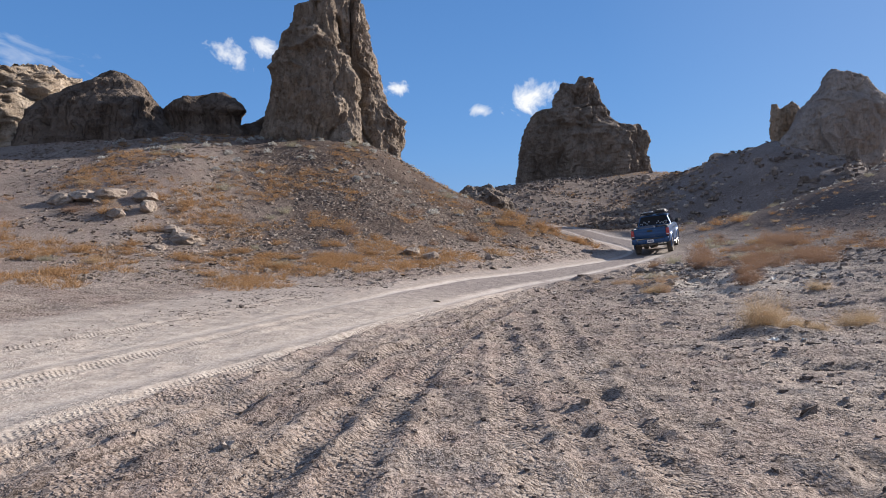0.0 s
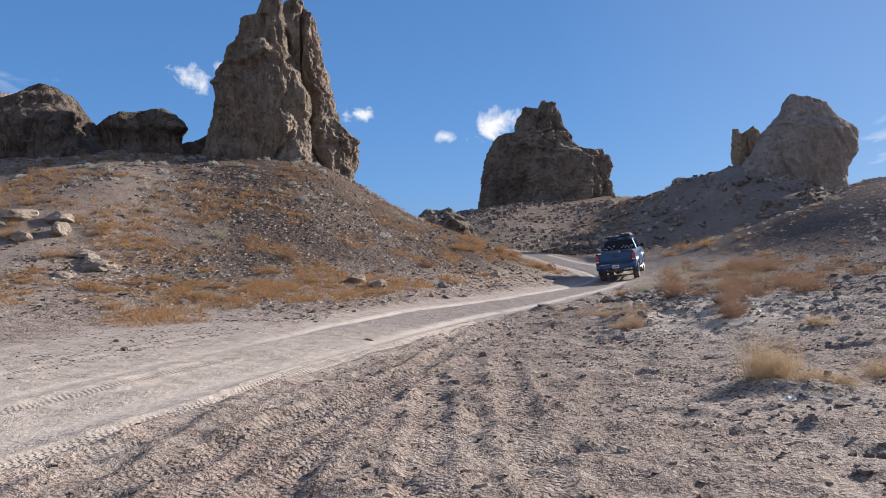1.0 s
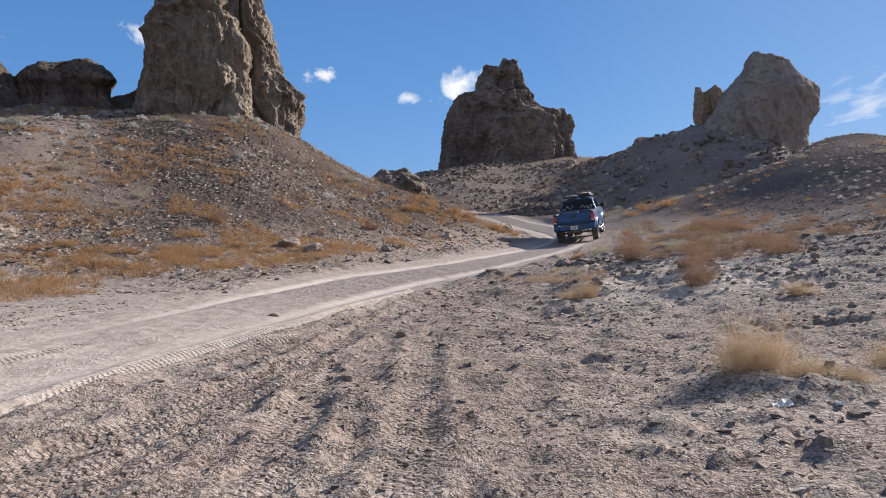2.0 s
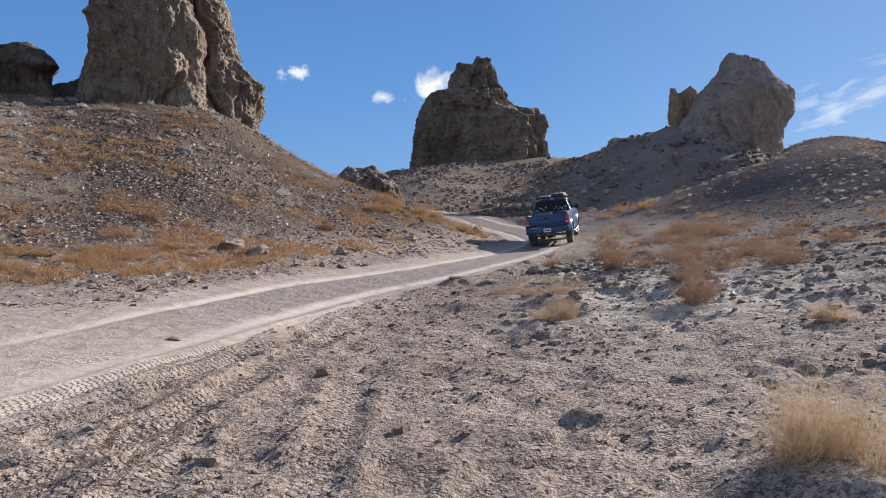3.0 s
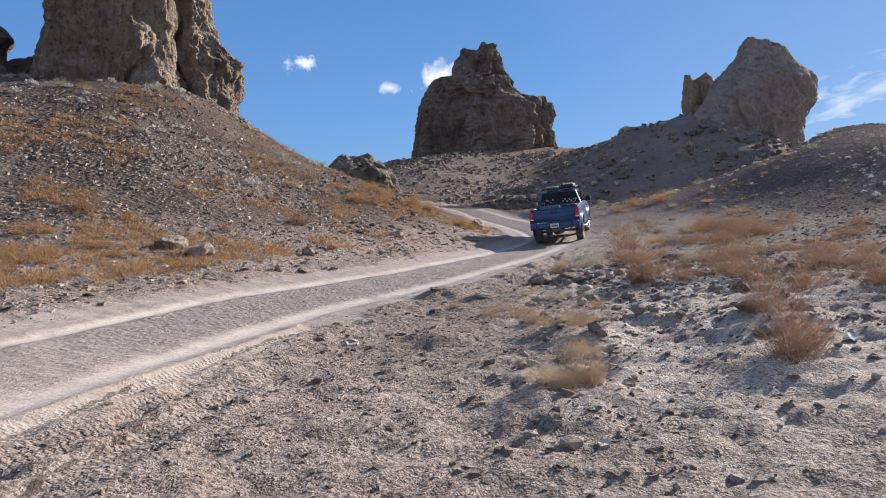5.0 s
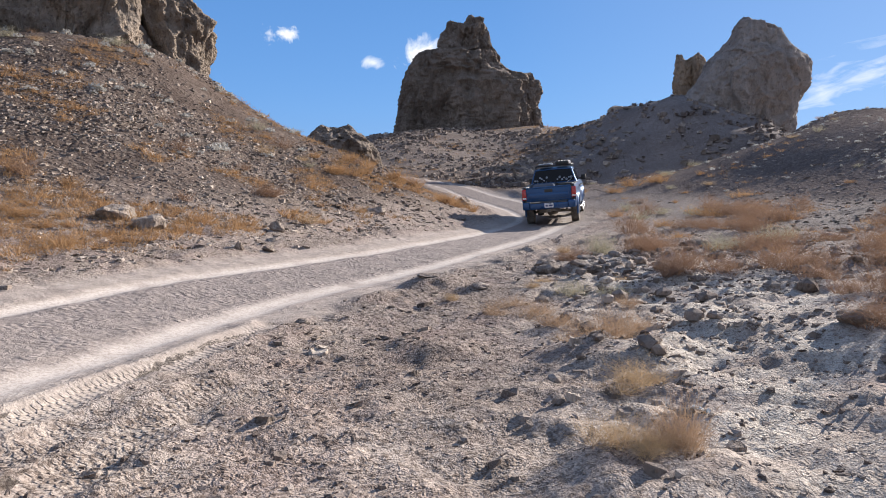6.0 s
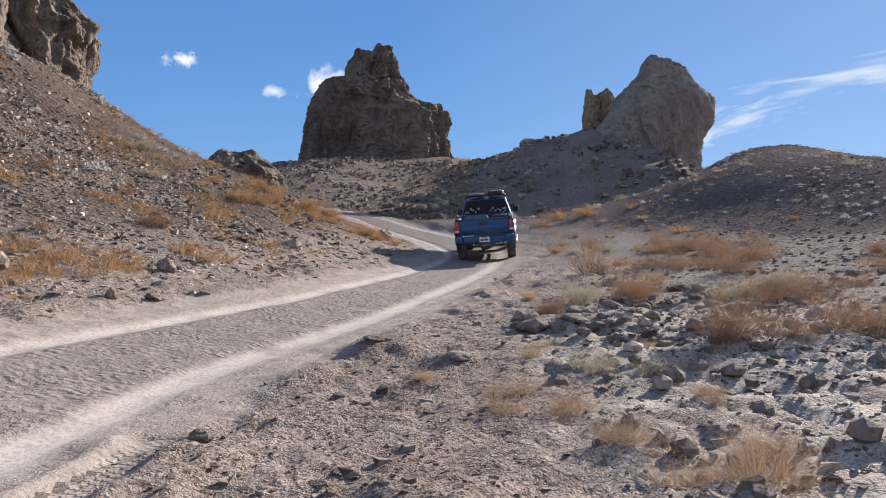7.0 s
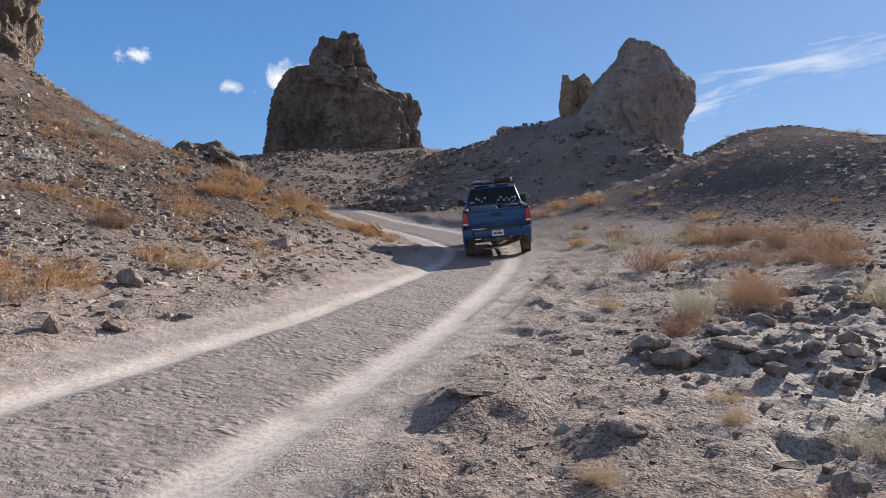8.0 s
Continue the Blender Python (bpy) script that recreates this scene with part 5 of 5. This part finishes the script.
def pane(corners, nu=10, nv=6, bulge=0.01, thick=0.006, round_off=0.18):
    """A slightly curved sheet with rounded corners from four corner points."""
    a, b, c, d = (Vector(p) for p in corners)
    nrm = (b - a).cross(d - a).normalized()
    bm = bmesh.new()
    grid = []
    for j in range(nv + 1):
        row = []
        for i in range(nu + 1):
            u, v = i / nu, j / nv
            du, dv = 1 - abs(2 * u - 1), 1 - abs(2 * v - 1)
            if du < round_off and dv < round_off:      # pull the corners in
                k = math.hypot(round_off - du, round_off - dv) / round_off
                if k > 1:
                    u = 0.5 + (u - 0.5) * (1 - 0.5 * round_off * (k - 1))
                    v = 0.5 + (v - 0.5) * (1 - 0.5 * round_off * (k - 1))
            p = (a * (1 - u) + b * u) * (1 - v) + (d * (1 - u) + c * u) * v
            row.append(bm.verts.new(p + nrm * bulge * (1 - (2 * u - 1) ** 2) * (1 - (2 * v - 1) ** 2)))
        grid.append(row)
    for p, q in zip(grid, grid[1:]):
        for i in range(nu):
            bm.faces.new((p[i], p[i + 1], q[i + 1], q[i]))
    ex = bmesh.ops.extrude_face_region(bm, geom=bm.faces[:])
    for v in (g for g in ex["geom"] if isinstance(g, bmesh.types.BMVert)):
        v.co += nrm * thick
    return bm


def wheel(truck, x, y, side):
    """Knobbly tyre, spoked rim and hub under one wheel."""
    w = part("wheel", lathe([(side * 0.09, 0.001), (side * 0.09, 0.06), (side * 0.05, 0.075), (side * -0.05, 0.075), (side * -0.05, 0.001)], 20), STEEL, truck)
    w.location = (x, y, WHEEL_R)
    r = WHEEL_R
    tyre = lathe([(-0.105, 0.225), (-0.135, 0.26), (-0.140, 0.32), (-0.132, r - 0.035), (-0.105, r - 0.014), (-0.05, r - 0.010), (0.05, r - 0.010), (0.105, r - 0.014), (0.132, r - 0.035), (0.140, 0.32), (0.135, 0.26), (0.105, 0.225), (-0.105, 0.225)], 48)
    blocks = []
    for k in range(34):
        a = 2 * math.pi * k / 34
        for xo, ww, sh in ((-0.105, 0.052, 0.0), (-0.035, 0.056, 0.5), (0.035, 0.056, 0.0), (0.105, 0.052, 0.5)):
            b = box(xo - ww / 2, xo + ww / 2, -0.024, 0.024, r - 0.022, r + (0.002 if abs(xo) < 0.1 else -0.008), 0.0)
            bmesh.ops.transform(b, matrix=Matrix.Rotation(a + sh * math.pi / 34, 4, "X") @ Matrix.Rotation(0.3 if sh else -0.3, 4, "Z"), verts=b.verts)
            blocks.append(b)
    t = part("tyre", merge(tyre, *blocks), RUBBER, w, "knobbly dusty off-road tyre")
    rim = lathe([(side * 0.10, 0.228), (side * 0.115, 0.222), (side * 0.10, 0.205), (side * 0.02, 0.195), (side * -0.10, 0.20), (side * -0.11, 0.226)], 40)
    spokes = []
    for k in range(6):
        b = box(side * 0.045, side * 0.075, -0.032, 0.032, 0.05, 0.21, 0.006, 1, (1, 0.62))
        bmesh.ops.transform(b, matrix=Matrix.Rotation(2 * math.pi * k / 6, 4, "X"), verts=b.verts)
        spokes.append(b)
    shaded(part("rim", merge(rim, *spokes), RIM, w, "dark six-spoke alloy rim"))
    shaded(part("brake_disc", lathe([(0.0, 0.04), (0.0, 0.17), (-side * 0.02, 0.17), (-side * 0.02, 0.04)], 30), METAL, w))
    return w


def window_side(truck, sign, y0b, y1b, y0t, y1t, name="side_window"):
    """A side window lying on the leaning flank of the cab."""
    def flank(y, v):
        return (sign * (0.868 - 0.178 * v + 0.006), y, 1.335 + 0.50 * v)
    c = [flank(y0b, 0.04), flank(y1b, 0.04), flank(y1t, 0.86), flank(y0t, 0.86)]
    if sign < 0:
        c = [c[1], c[0], c[3], c[2]]
    g = part(name, pane(c, bulge=0.008), TINT, truck, "dark tinted glass")
    shaded(g)
    return g


def make_truck():
    truck = tagged(new("pickup_truck"), "blue double-cab pickup truck with roof rack, dusty, on the dirt road", "pickup truck")
    rail = lambda y: 1.315 + 0.02 * (y + 1.2) / 2.4
    belt = lambda y: 1.335
    fender = lambda y: float(np.interp(y, (3.1, 3.5, 4.2, 4.42), (1.315, 1.285, 1.17, 1.06)))
    for s in (-1, 1):
        shaded(part("bed_side", body_panel(-1.19, 1.10, 0.62, rail, s), BLUE, truck), 35)
        shaded(part("rear_door", body_panel(1.125, 2.09, 0.66, belt, s, 0.002), BLUE, truck), 35)
        shaded(part("front_door", body_panel(2.10, 3.11, 0.66, belt, s, 0.002), BLUE, truck), 35)
        shaded(part("front_fender", body_panel(3.12, 4.42, 0.60, fender, s), BLUE, truck), 35)
        shaded(part("rocker_panel", box(s * 0.90 - 0.03, s * 0.90 + 0.03, 0.55, 3.05, 0.52, 0.655, 0.02), BLUE, truck))
        shaded(part("bed_wall", box(s * 0.82 - 0.035, s * 0.82 + 0.06, -1.17, 1.08, 0.80, 1.325, 0.01), BLACK, truck, "black bed liner"))
        shaded(part("bed_rail_cap", box(s * 0.835 - 0.06, s * 0.835 + 0.06, -1.19, 1.10, 1.318, 1.345, 0.01), BLACK, truck))
        for yc in (0.0, BASE):      # wheel-arch flares, as a lip round each opening
            lip = bmesh.new()
            rows = []
            for k in range(33):
                a = radians(-18 + 216 * k / 32)
                cy, sz = math.cos(a), math.sin(a)
                ring = []
                for r, dx in ((0.485, 0.02), (0.485, 0.058), (0.52, 0.062), (0.585, 0.012), (0.60, -0.01)):
                    z = WHEEL_R + 0.075 + r * sz * 0.985
                    ring.append(lip.verts.new((s * (side_x(max(z, 0.55)) + dx), yc + r * cy, z)))
                rows.append(ring)
            for p, q in zip(rows, rows[1:]):
                for k in range(4):
                    lip.faces.new((p[k], p[k + 1], q[k + 1], q[k]))
            shaded(part("fender_flare", lip, BLUE, truck), 50)
            wheel(truck, s * TRACK, yc, s)
            well = lathe([(0.0, 0.49), (-s * 0.30, 0.49), (-s * 0.30, 0.05)], 30)
            bmesh.ops.transform(well, matrix=Matrix.Translation((s * 0.90, yc, WHEEL_R + 0.09)), verts=well.verts)
            bmesh.ops.delete(well, geom=[v for v in well.verts if v.co.z < 0.56], context="VERTS")
            part("wheel_well", well, BLACK, truck)
        # step bar with hoop steps
        bar = tube([(s * 0.86, 0.62, 0.50), (s * 0.985, 0.72, 0.475), (s * 0.99, 1.8, 0.47), (s * 0.985, 2.88, 0.475), (s * 0.86, 2.98, 0.50)], 0.030)
        hoops = [tube([(s * 0.99, yc - 0.17, 0.46), (s * 1.01, yc - 0.11, 0.33), (s * 1.01, yc + 0.11, 0.33), (s * 0.99, yc + 0.17, 0.46)], 0.019) for yc in (1.30, 2.45)]
        shaded(part("step_bar", merge(bar, *hoops), METAL, truck, "metal step bar with hoop steps"), 60)
        # cab glass
        window_side(truck, s, 1.34, 2.03, 1.46, 2.03)
        window_side(truck, s, 2.12, 3.16, 2.12, 2.72)
        for yc in (1.72, 2.68):
            h = merge(tube([(s * 0.945, yc - 0.10, 1.165), (s * 0.975, yc - 0.07, 1.165), (s * 0.975, yc + 0.07, 1.165), (s * 0.945, yc + 0.10, 1.165)], 0.014),
                      box(s * 0.932 - 0.008, s * 0.932 + 0.008, yc - 0.05, yc + 0.05, 1.13, 1.19, 0.006))
            shaded(part("door_handle", h, BLACK, truck, "black door handle"))
        m = merge(box(s * 1.03 - 0.10, s * 1.03 + 0.10, 2.98, 3.10, 1.30, 1.50, 0.03, 3), tube([(s * 0.86, 3.08, 1.36), (s * 0.95, 3.06, 1.37)], 0.03))
        shaded(part("wing_mirror", m, BLACK, truck, "black wing mirror"))
        lens = part("tail_light", box(s * 0.855 - 0.075, s * 0.855 + 0.082, -1.235, -1.12, 0.93, 1.275, 0.018, 3, (0.92, 0.9), 0.012), LAMP_RED, truck, "red tail light with a clear reversing lens")
        shaded(lens)
        shaded(part("reversing_lens", box(s * 0.85 - 0.06, s * 0.85 + 0.07, -1.243, -1.15, 0.955, 1.005, 0.01), WHITE, lens))
        shaded(part("headlight", box(s * 0.70 - 0.17, s * 0.70 + 0.17, 4.33, 4.50, 0.98, 1.11, 0.03), WHITE, truck))
        shaded(part("bumper_corner", box(s * 0.78 - 0.14, s * 0.78 + 0.115, -1.35, -1.02, 0.60, 0.855, 0.04, 3), BLUE, truck))
    # tailgate with a stepped pressing and a handle recess
    gate = merge(box(-0.775, 0.775, -1.225, -1.165, 0.86, 1.325, 0.014, 3), box(-0.70, 0.70, -1.236, -1.20, 0.93, 1.13, 0.012, 2, (0.97, 1)), box(-0.76, 0.76, -1.25, -1.19, 1.285, 1.335, 0.014, 2))
    tailgate = shaded(part("tailgate", gate, BLUE, truck, "blue dusty tailgate"))
    shaded(part("tailgate_handle", merge(box(-0.14, 0.14, -1.243, -1.21, 1.15, 1.245, 0.012), box(-0.09, 0.09, -1.252, -1.225, 1.165, 1.20, 0.006)), BLACK, tailgate, "black tailgate handle"))
    bumper = shaded(part("rear_bumper", merge(box(-0.66, 0.66, -1.38, -1.08, 0.60, 0.80, 0.03, 3), box(-0.30, 0.30, -1.395, -1.20, 0.62, 0.80, 0.015)), BLUE, truck, "blue rear bumper with a tow hitch"))
    shaded(part("step_pad", box(-0.62, 0.62, -1.37, -1.10, 0.795, 0.825, 0.01), BLACK, bumper, "black ribbed step pad"))
    shaded(part("tow_hitch", merge(box(-0.05, 0.05, -1.45, -1.2, 0.50, 0.60, 0.01), box(-0.34, 0.34, -1.2, -1.1, 0.50, 0.60, 0.02)), STEEL, bumper, "dark steel tow hitch"))
    plate = part("number_plate", box(-0.155, 0.155, -1.402, -1.392, 0.645, 0.795, 0.002), WHITE, truck, "white number plate with dark bars")
    for x0, x1, z0, z1 in ((-0.12, -0.03, 0.685, 0.74), (-0.01, 0.12, 0.685, 0.74), (-0.08, 0.08, 0.765, 0.78)):
        part("plate_bar", box(x0, x1, -1.4055, -1.400, z0, z1, 0.0), INK, plate)
    part("bed_floor", box(-0.80, 0.80, -1.17, 1.08, 0.76, 0.82, 0.0), BLACK, truck)
    part("bed_front_wall", box(-0.80, 0.80, 1.06, 1.105, 0.80, 1.33, 0.008), BLACK, truck)
    # cab: lower tub closed by the doors, glasshouse above
    part("cab_floor", box(-0.86, 0.86, 1.11, 3.40, 0.58, 0.70, 0.01), BLACK, truck)
    part("cab_back_wall", box(-0.885, 0.885, 1.11, 1.15, 0.70, 1.34, 0.01), BLUE, truck)
    cab = bmesh.new()
    low = [(-0.868, 1.115), (0.868, 1.115), (0.868, 3.42), (-0.868, 3.42)]
    up = [(-0.69, 1.30), (0.69, 1.30), (0.67, 2.68), (-0.67, 2.68)]
    vl = [cab.verts.new((x, y, 1.325)) for x, y in low]
    vu = [cab.verts.new((x, y, 1.838)) for x, y in up]
    for i in range(4):
        cab.faces.new((vl[i], vl[(i + 1) % 4], vu[(i + 1) % 4], vu[i]))
    cab.faces.new(vl[::-1])
    bmesh.ops.bevel(cab, geom=[e for e in cab.edges if abs(e.verts[0].co.z - e.verts[1].co.z) > 0.2], offset=0.05, segments=3, profile=0.6, affect="EDGES")
    shaded(part("cab_pillars", cab, BLUE, truck))
    roof = bmesh.new()
    rows = []
    for j in range(15):
        y = 1.26 + (2.76 - 1.26) * j / 14
        row = []
        for i in range(15):
            u = -1 + 2 * i / 14
            edge = max(abs(u) ** 6, abs((y - 2.0) / 0.78) ** 8)
            row.append(roof.verts.new((u * 0.715, y, 1.895 - 0.02 * u * u - 0.025 * ((y - 1.95) / 0.8) ** 2 - 0.055 * edge)))
        rows.append(row)
    for p, q in zip(rows, rows[1:]):
        for i in range(14):
            roof.faces.new((p[i], p[i + 1], q[i + 1], q[i]))
    ex = bmesh.ops.extrude_face_region(roof, geom=roof.faces[:])
    for v in (g for g in ex["geom"] if isinstance(g, bmesh.types.BMVert)):
        v.co.z -= 0.03
    shaded(part("roof", roof, BLUE, truck))
    rear = shaded(part("rear_window", pane([(-0.80, 1.117, 1.37), (0.80, 1.117, 1.37), (0.655, 1.285, 1.80), (-0.655, 1.285, 1.80)], 16, 8, 0.02), TINT, truck, "dark rear window with round white stickers"))
    rnd = random.Random(4)
    for sx0, n in ((-0.68, 6), (0.15, 7)):
        for k in range(n):
            x, v = sx0 + 0.085 * k + rnd.uniform(-0.01, 0.01), rnd.uniform(0.14, 0.46)
            r = rnd.uniform(0.026, 0.042)
            disc = lathe([(0.0, r), (0.004, r), (0.004, r * 0.35)], 16)
            bmesh.ops.transform(disc, matrix=Matrix.Translation((x, 1.085 + 0.168 * v, 1.37 + 0.43 * v)) @ Matrix.Rotation(radians(-111), 4, "X") @ Matrix.Rotation(radians(90), 4, "Y"), verts=disc.verts)
            part("window_sticker", disc, STICKER, rear, "round pale sticker")
    shaded(part("windscreen", pane([(0.80, 3.43, 1.36), (-0.80, 3.43, 1.36), (-0.63, 2.72, 1.80), (0.63, 2.72, 1.80)], 14, 8, 0.03), TINT, truck))
    hood = bmesh.new()
    rows = []
    for j in range(13):
        y = 3.36 + (4.47 - 3.36) * j / 12
        zt = float(np.interp(y, (3.36, 3.9, 4.3, 4.47), (1.335, 1.31, 1.235, 1.12)))
        rows.append([hood.verts.new((u * 0.86, y, zt + 0.03 * (1 - abs(u) ** 3) + (0.02 if abs(u) < 0.35 else 0) - 0.03 * abs(u) ** 6)) for u in [(-1 + 2 * i / 16) for i in range(17)]])
    for p, q in zip(rows, rows[1:]):
        for i in range(16):
            hood.faces.new((p[i], p[i + 1], q[i + 1], q[i]))
    ex = bmesh.ops.extrude_face_region(hood, geom=hood.faces[:])
    for v in (g for g in ex["geom"] if isinstance(g, bmesh.types.BMVert)):
        v.co.z -= 0.05
    shaded(part("bonnet", hood, BLUE, truck))
    shaded(part("grille", box(-0.55, 0.55, 4.38, 4.47, 0.80, 1.10, 0.03), BLACK, truck))
    shaded(part("front_bumper", box(-0.90, 0.90, 4.20, 4.58, 0.52, 0.84, 0.06, 3), BLACK, truck))
    # roof rack, folded awning board and light pods
    bars = [tube([(-0.70, y, 1.90), (-0.66, y, 1.945), (0.66, y, 1.945), (0.70, y, 1.90)], 0.018) for y in (1.45, 2.05, 2.6)]
    rails = [tube([(x, 1.35, 1.955), (x, 2.72, 1.955)], 0.02) for x in (-0.66, 0.66)]
    shaded(part("roof_rack", merge(*bars, *rails), BLACK, truck, "black roof rack"), 60)
    shaded(part("roof_case", merge(box(0.10, 0.60, 1.30, 2.45, 1.955, 2.085, 0.03, 3), *[box(0.15 + 0.11 * k, 0.21 + 0.11 * k, 1.36, 2.40, 2.08, 2.105, 0.008) for k in range(4)]), BLACK, truck, "black ribbed case on the roof rack"))
    for k in range(4):
        part("case_clip", box(0.598, 0.622, 1.40 + 0.26 * k, 1.50 + 0.26 * k, 1.985, 2.06, 0.006), METAL, truck)
    shaded(part("light_bar", merge(box(-0.62, -0.02, 1.27, 1.42, 1.945, 2.0, 0.015), *[box(-0.60 + 0.14 * k, -0.49 + 0.14 * k, 1.25, 1.30, 1.952, 1.995, 0.01) for k in range(4)]), BLACK, truck, "rear light bar on the roof"))
    shaded(part("cargo_bag", box(-0.56, -0.08, 1.45, 2.3, 1.955, 2.025, 0.03, 3), GREY, truck, "grey strapped bag on the roof"))
    for k in range(3):
        part("strap", box(-0.57, -0.07, 1.55 + 0.3 * k, 1.59 + 0.3 * k, 1.955, 2.031, 0.004), WHITE, truck)
    # load in the bed
    net = [tube([(-0.75 + 0.16 * k, 0.35, 1.30), (-0.70 + 0.16 * k, 0.7, 1.41 + 0.02 * math.sin(3 * k)), (-0.72 + 0.16 * k, 1.04, 1.34)], 0.009, 6) for k in range(6)]
    shaded(part("bed_bag", merge(box(-0.74, 0.10, 0.30, 1.02, 0.83, 1.35, 0.09, 3), *net), GREY, truck, "grey netted bags in the bed"))
    shaded(part("bed_crate", box(0.20, 0.72, 0.45, 1.02, 0.83, 1.33, 0.03, 2), BLACK, truck))
    shaded(part("antenna_bar", tube([(0.52, 1.0, 1.34), (0.68, 1.02, 1.45)], 0.010, 8), METAL, truck))
    # underside
    shaded(part("rear_axle", merge(tube([(-0.72, 0, WHEEL_R), (0.72, 0, WHEEL_R)], 0.045), tube([(-0.10, -0.16, WHEEL_R), (0.10, 0.16, WHEEL_R + 0.02)], 0.13, 14)), STEEL, truck), 60)
    shaded(part("front_axle", tube([(-0.72, BASE, WHEEL_R), (0.72, BASE, WHEEL_R)], 0.045), STEEL, truck), 60)
    for x in (-0.42, 0.42):
        part("frame_rail", box(x - 0.05, x + 0.05, -1.15, 4.2, 0.56, 0.68, 0.01), STEEL, truck)
    shaded(part("spare_wheel", lathe([(0.0, 0.05), (0.0, 0.36), (0.03, 0.39), (0.17, 0.39), (0.20, 0.36), (0.20, 0.05)], 30), RUBBER, truck)).matrix_basis = Matrix.Translation((0.0, -0.72, 0.74)) @ Matrix.Rotation(radians(90), 4, "Y")
    shaded(part("exhaust", tube([(0.50, -0.1, 0.55), (0.55, -0.8, 0.55), (0.60, -1.15, 0.52)], 0.035), STEEL, truck), 60)
    return truck


def park(truck, x, y, heading):
    """Stand the truck on the ground with its rear axle over (x, y); heading: degrees to the right of the y axis."""
    a = radians(heading)
    f, r = np.array([math.sin(a), math.cos(a)]), np.array([math.cos(a), -math.sin(a)])
    spots = np.array([np.array([x, y]) + f * u + r * v for u in (0.0, BASE) for v in (-TRACK, TRACK)])
    z = land(spots[:, 0], spots[:, 1])
    ahead = Vector((*f * BASE, (z[2] + z[3] - z[0] - z[1]) / 2)).normalized()
    right = Vector((*r * 2 * TRACK, (z[1] + z[3] - z[0] - z[2]) / 2)).normalized()
    up = right.cross(ahead).normalized()
    right = ahead.cross(up)
    m = Matrix((right, ahead, up)).transposed().to_4x4()
    m.translation = (x, y, (z[0] + z[1]) / 2 - 0.035)
    truck.matrix_world = m @ Matrix.Diagonal((0.98, 1.0, 1.03, 1))


park(make_truck(), 10.85, 37.0, 22.0)
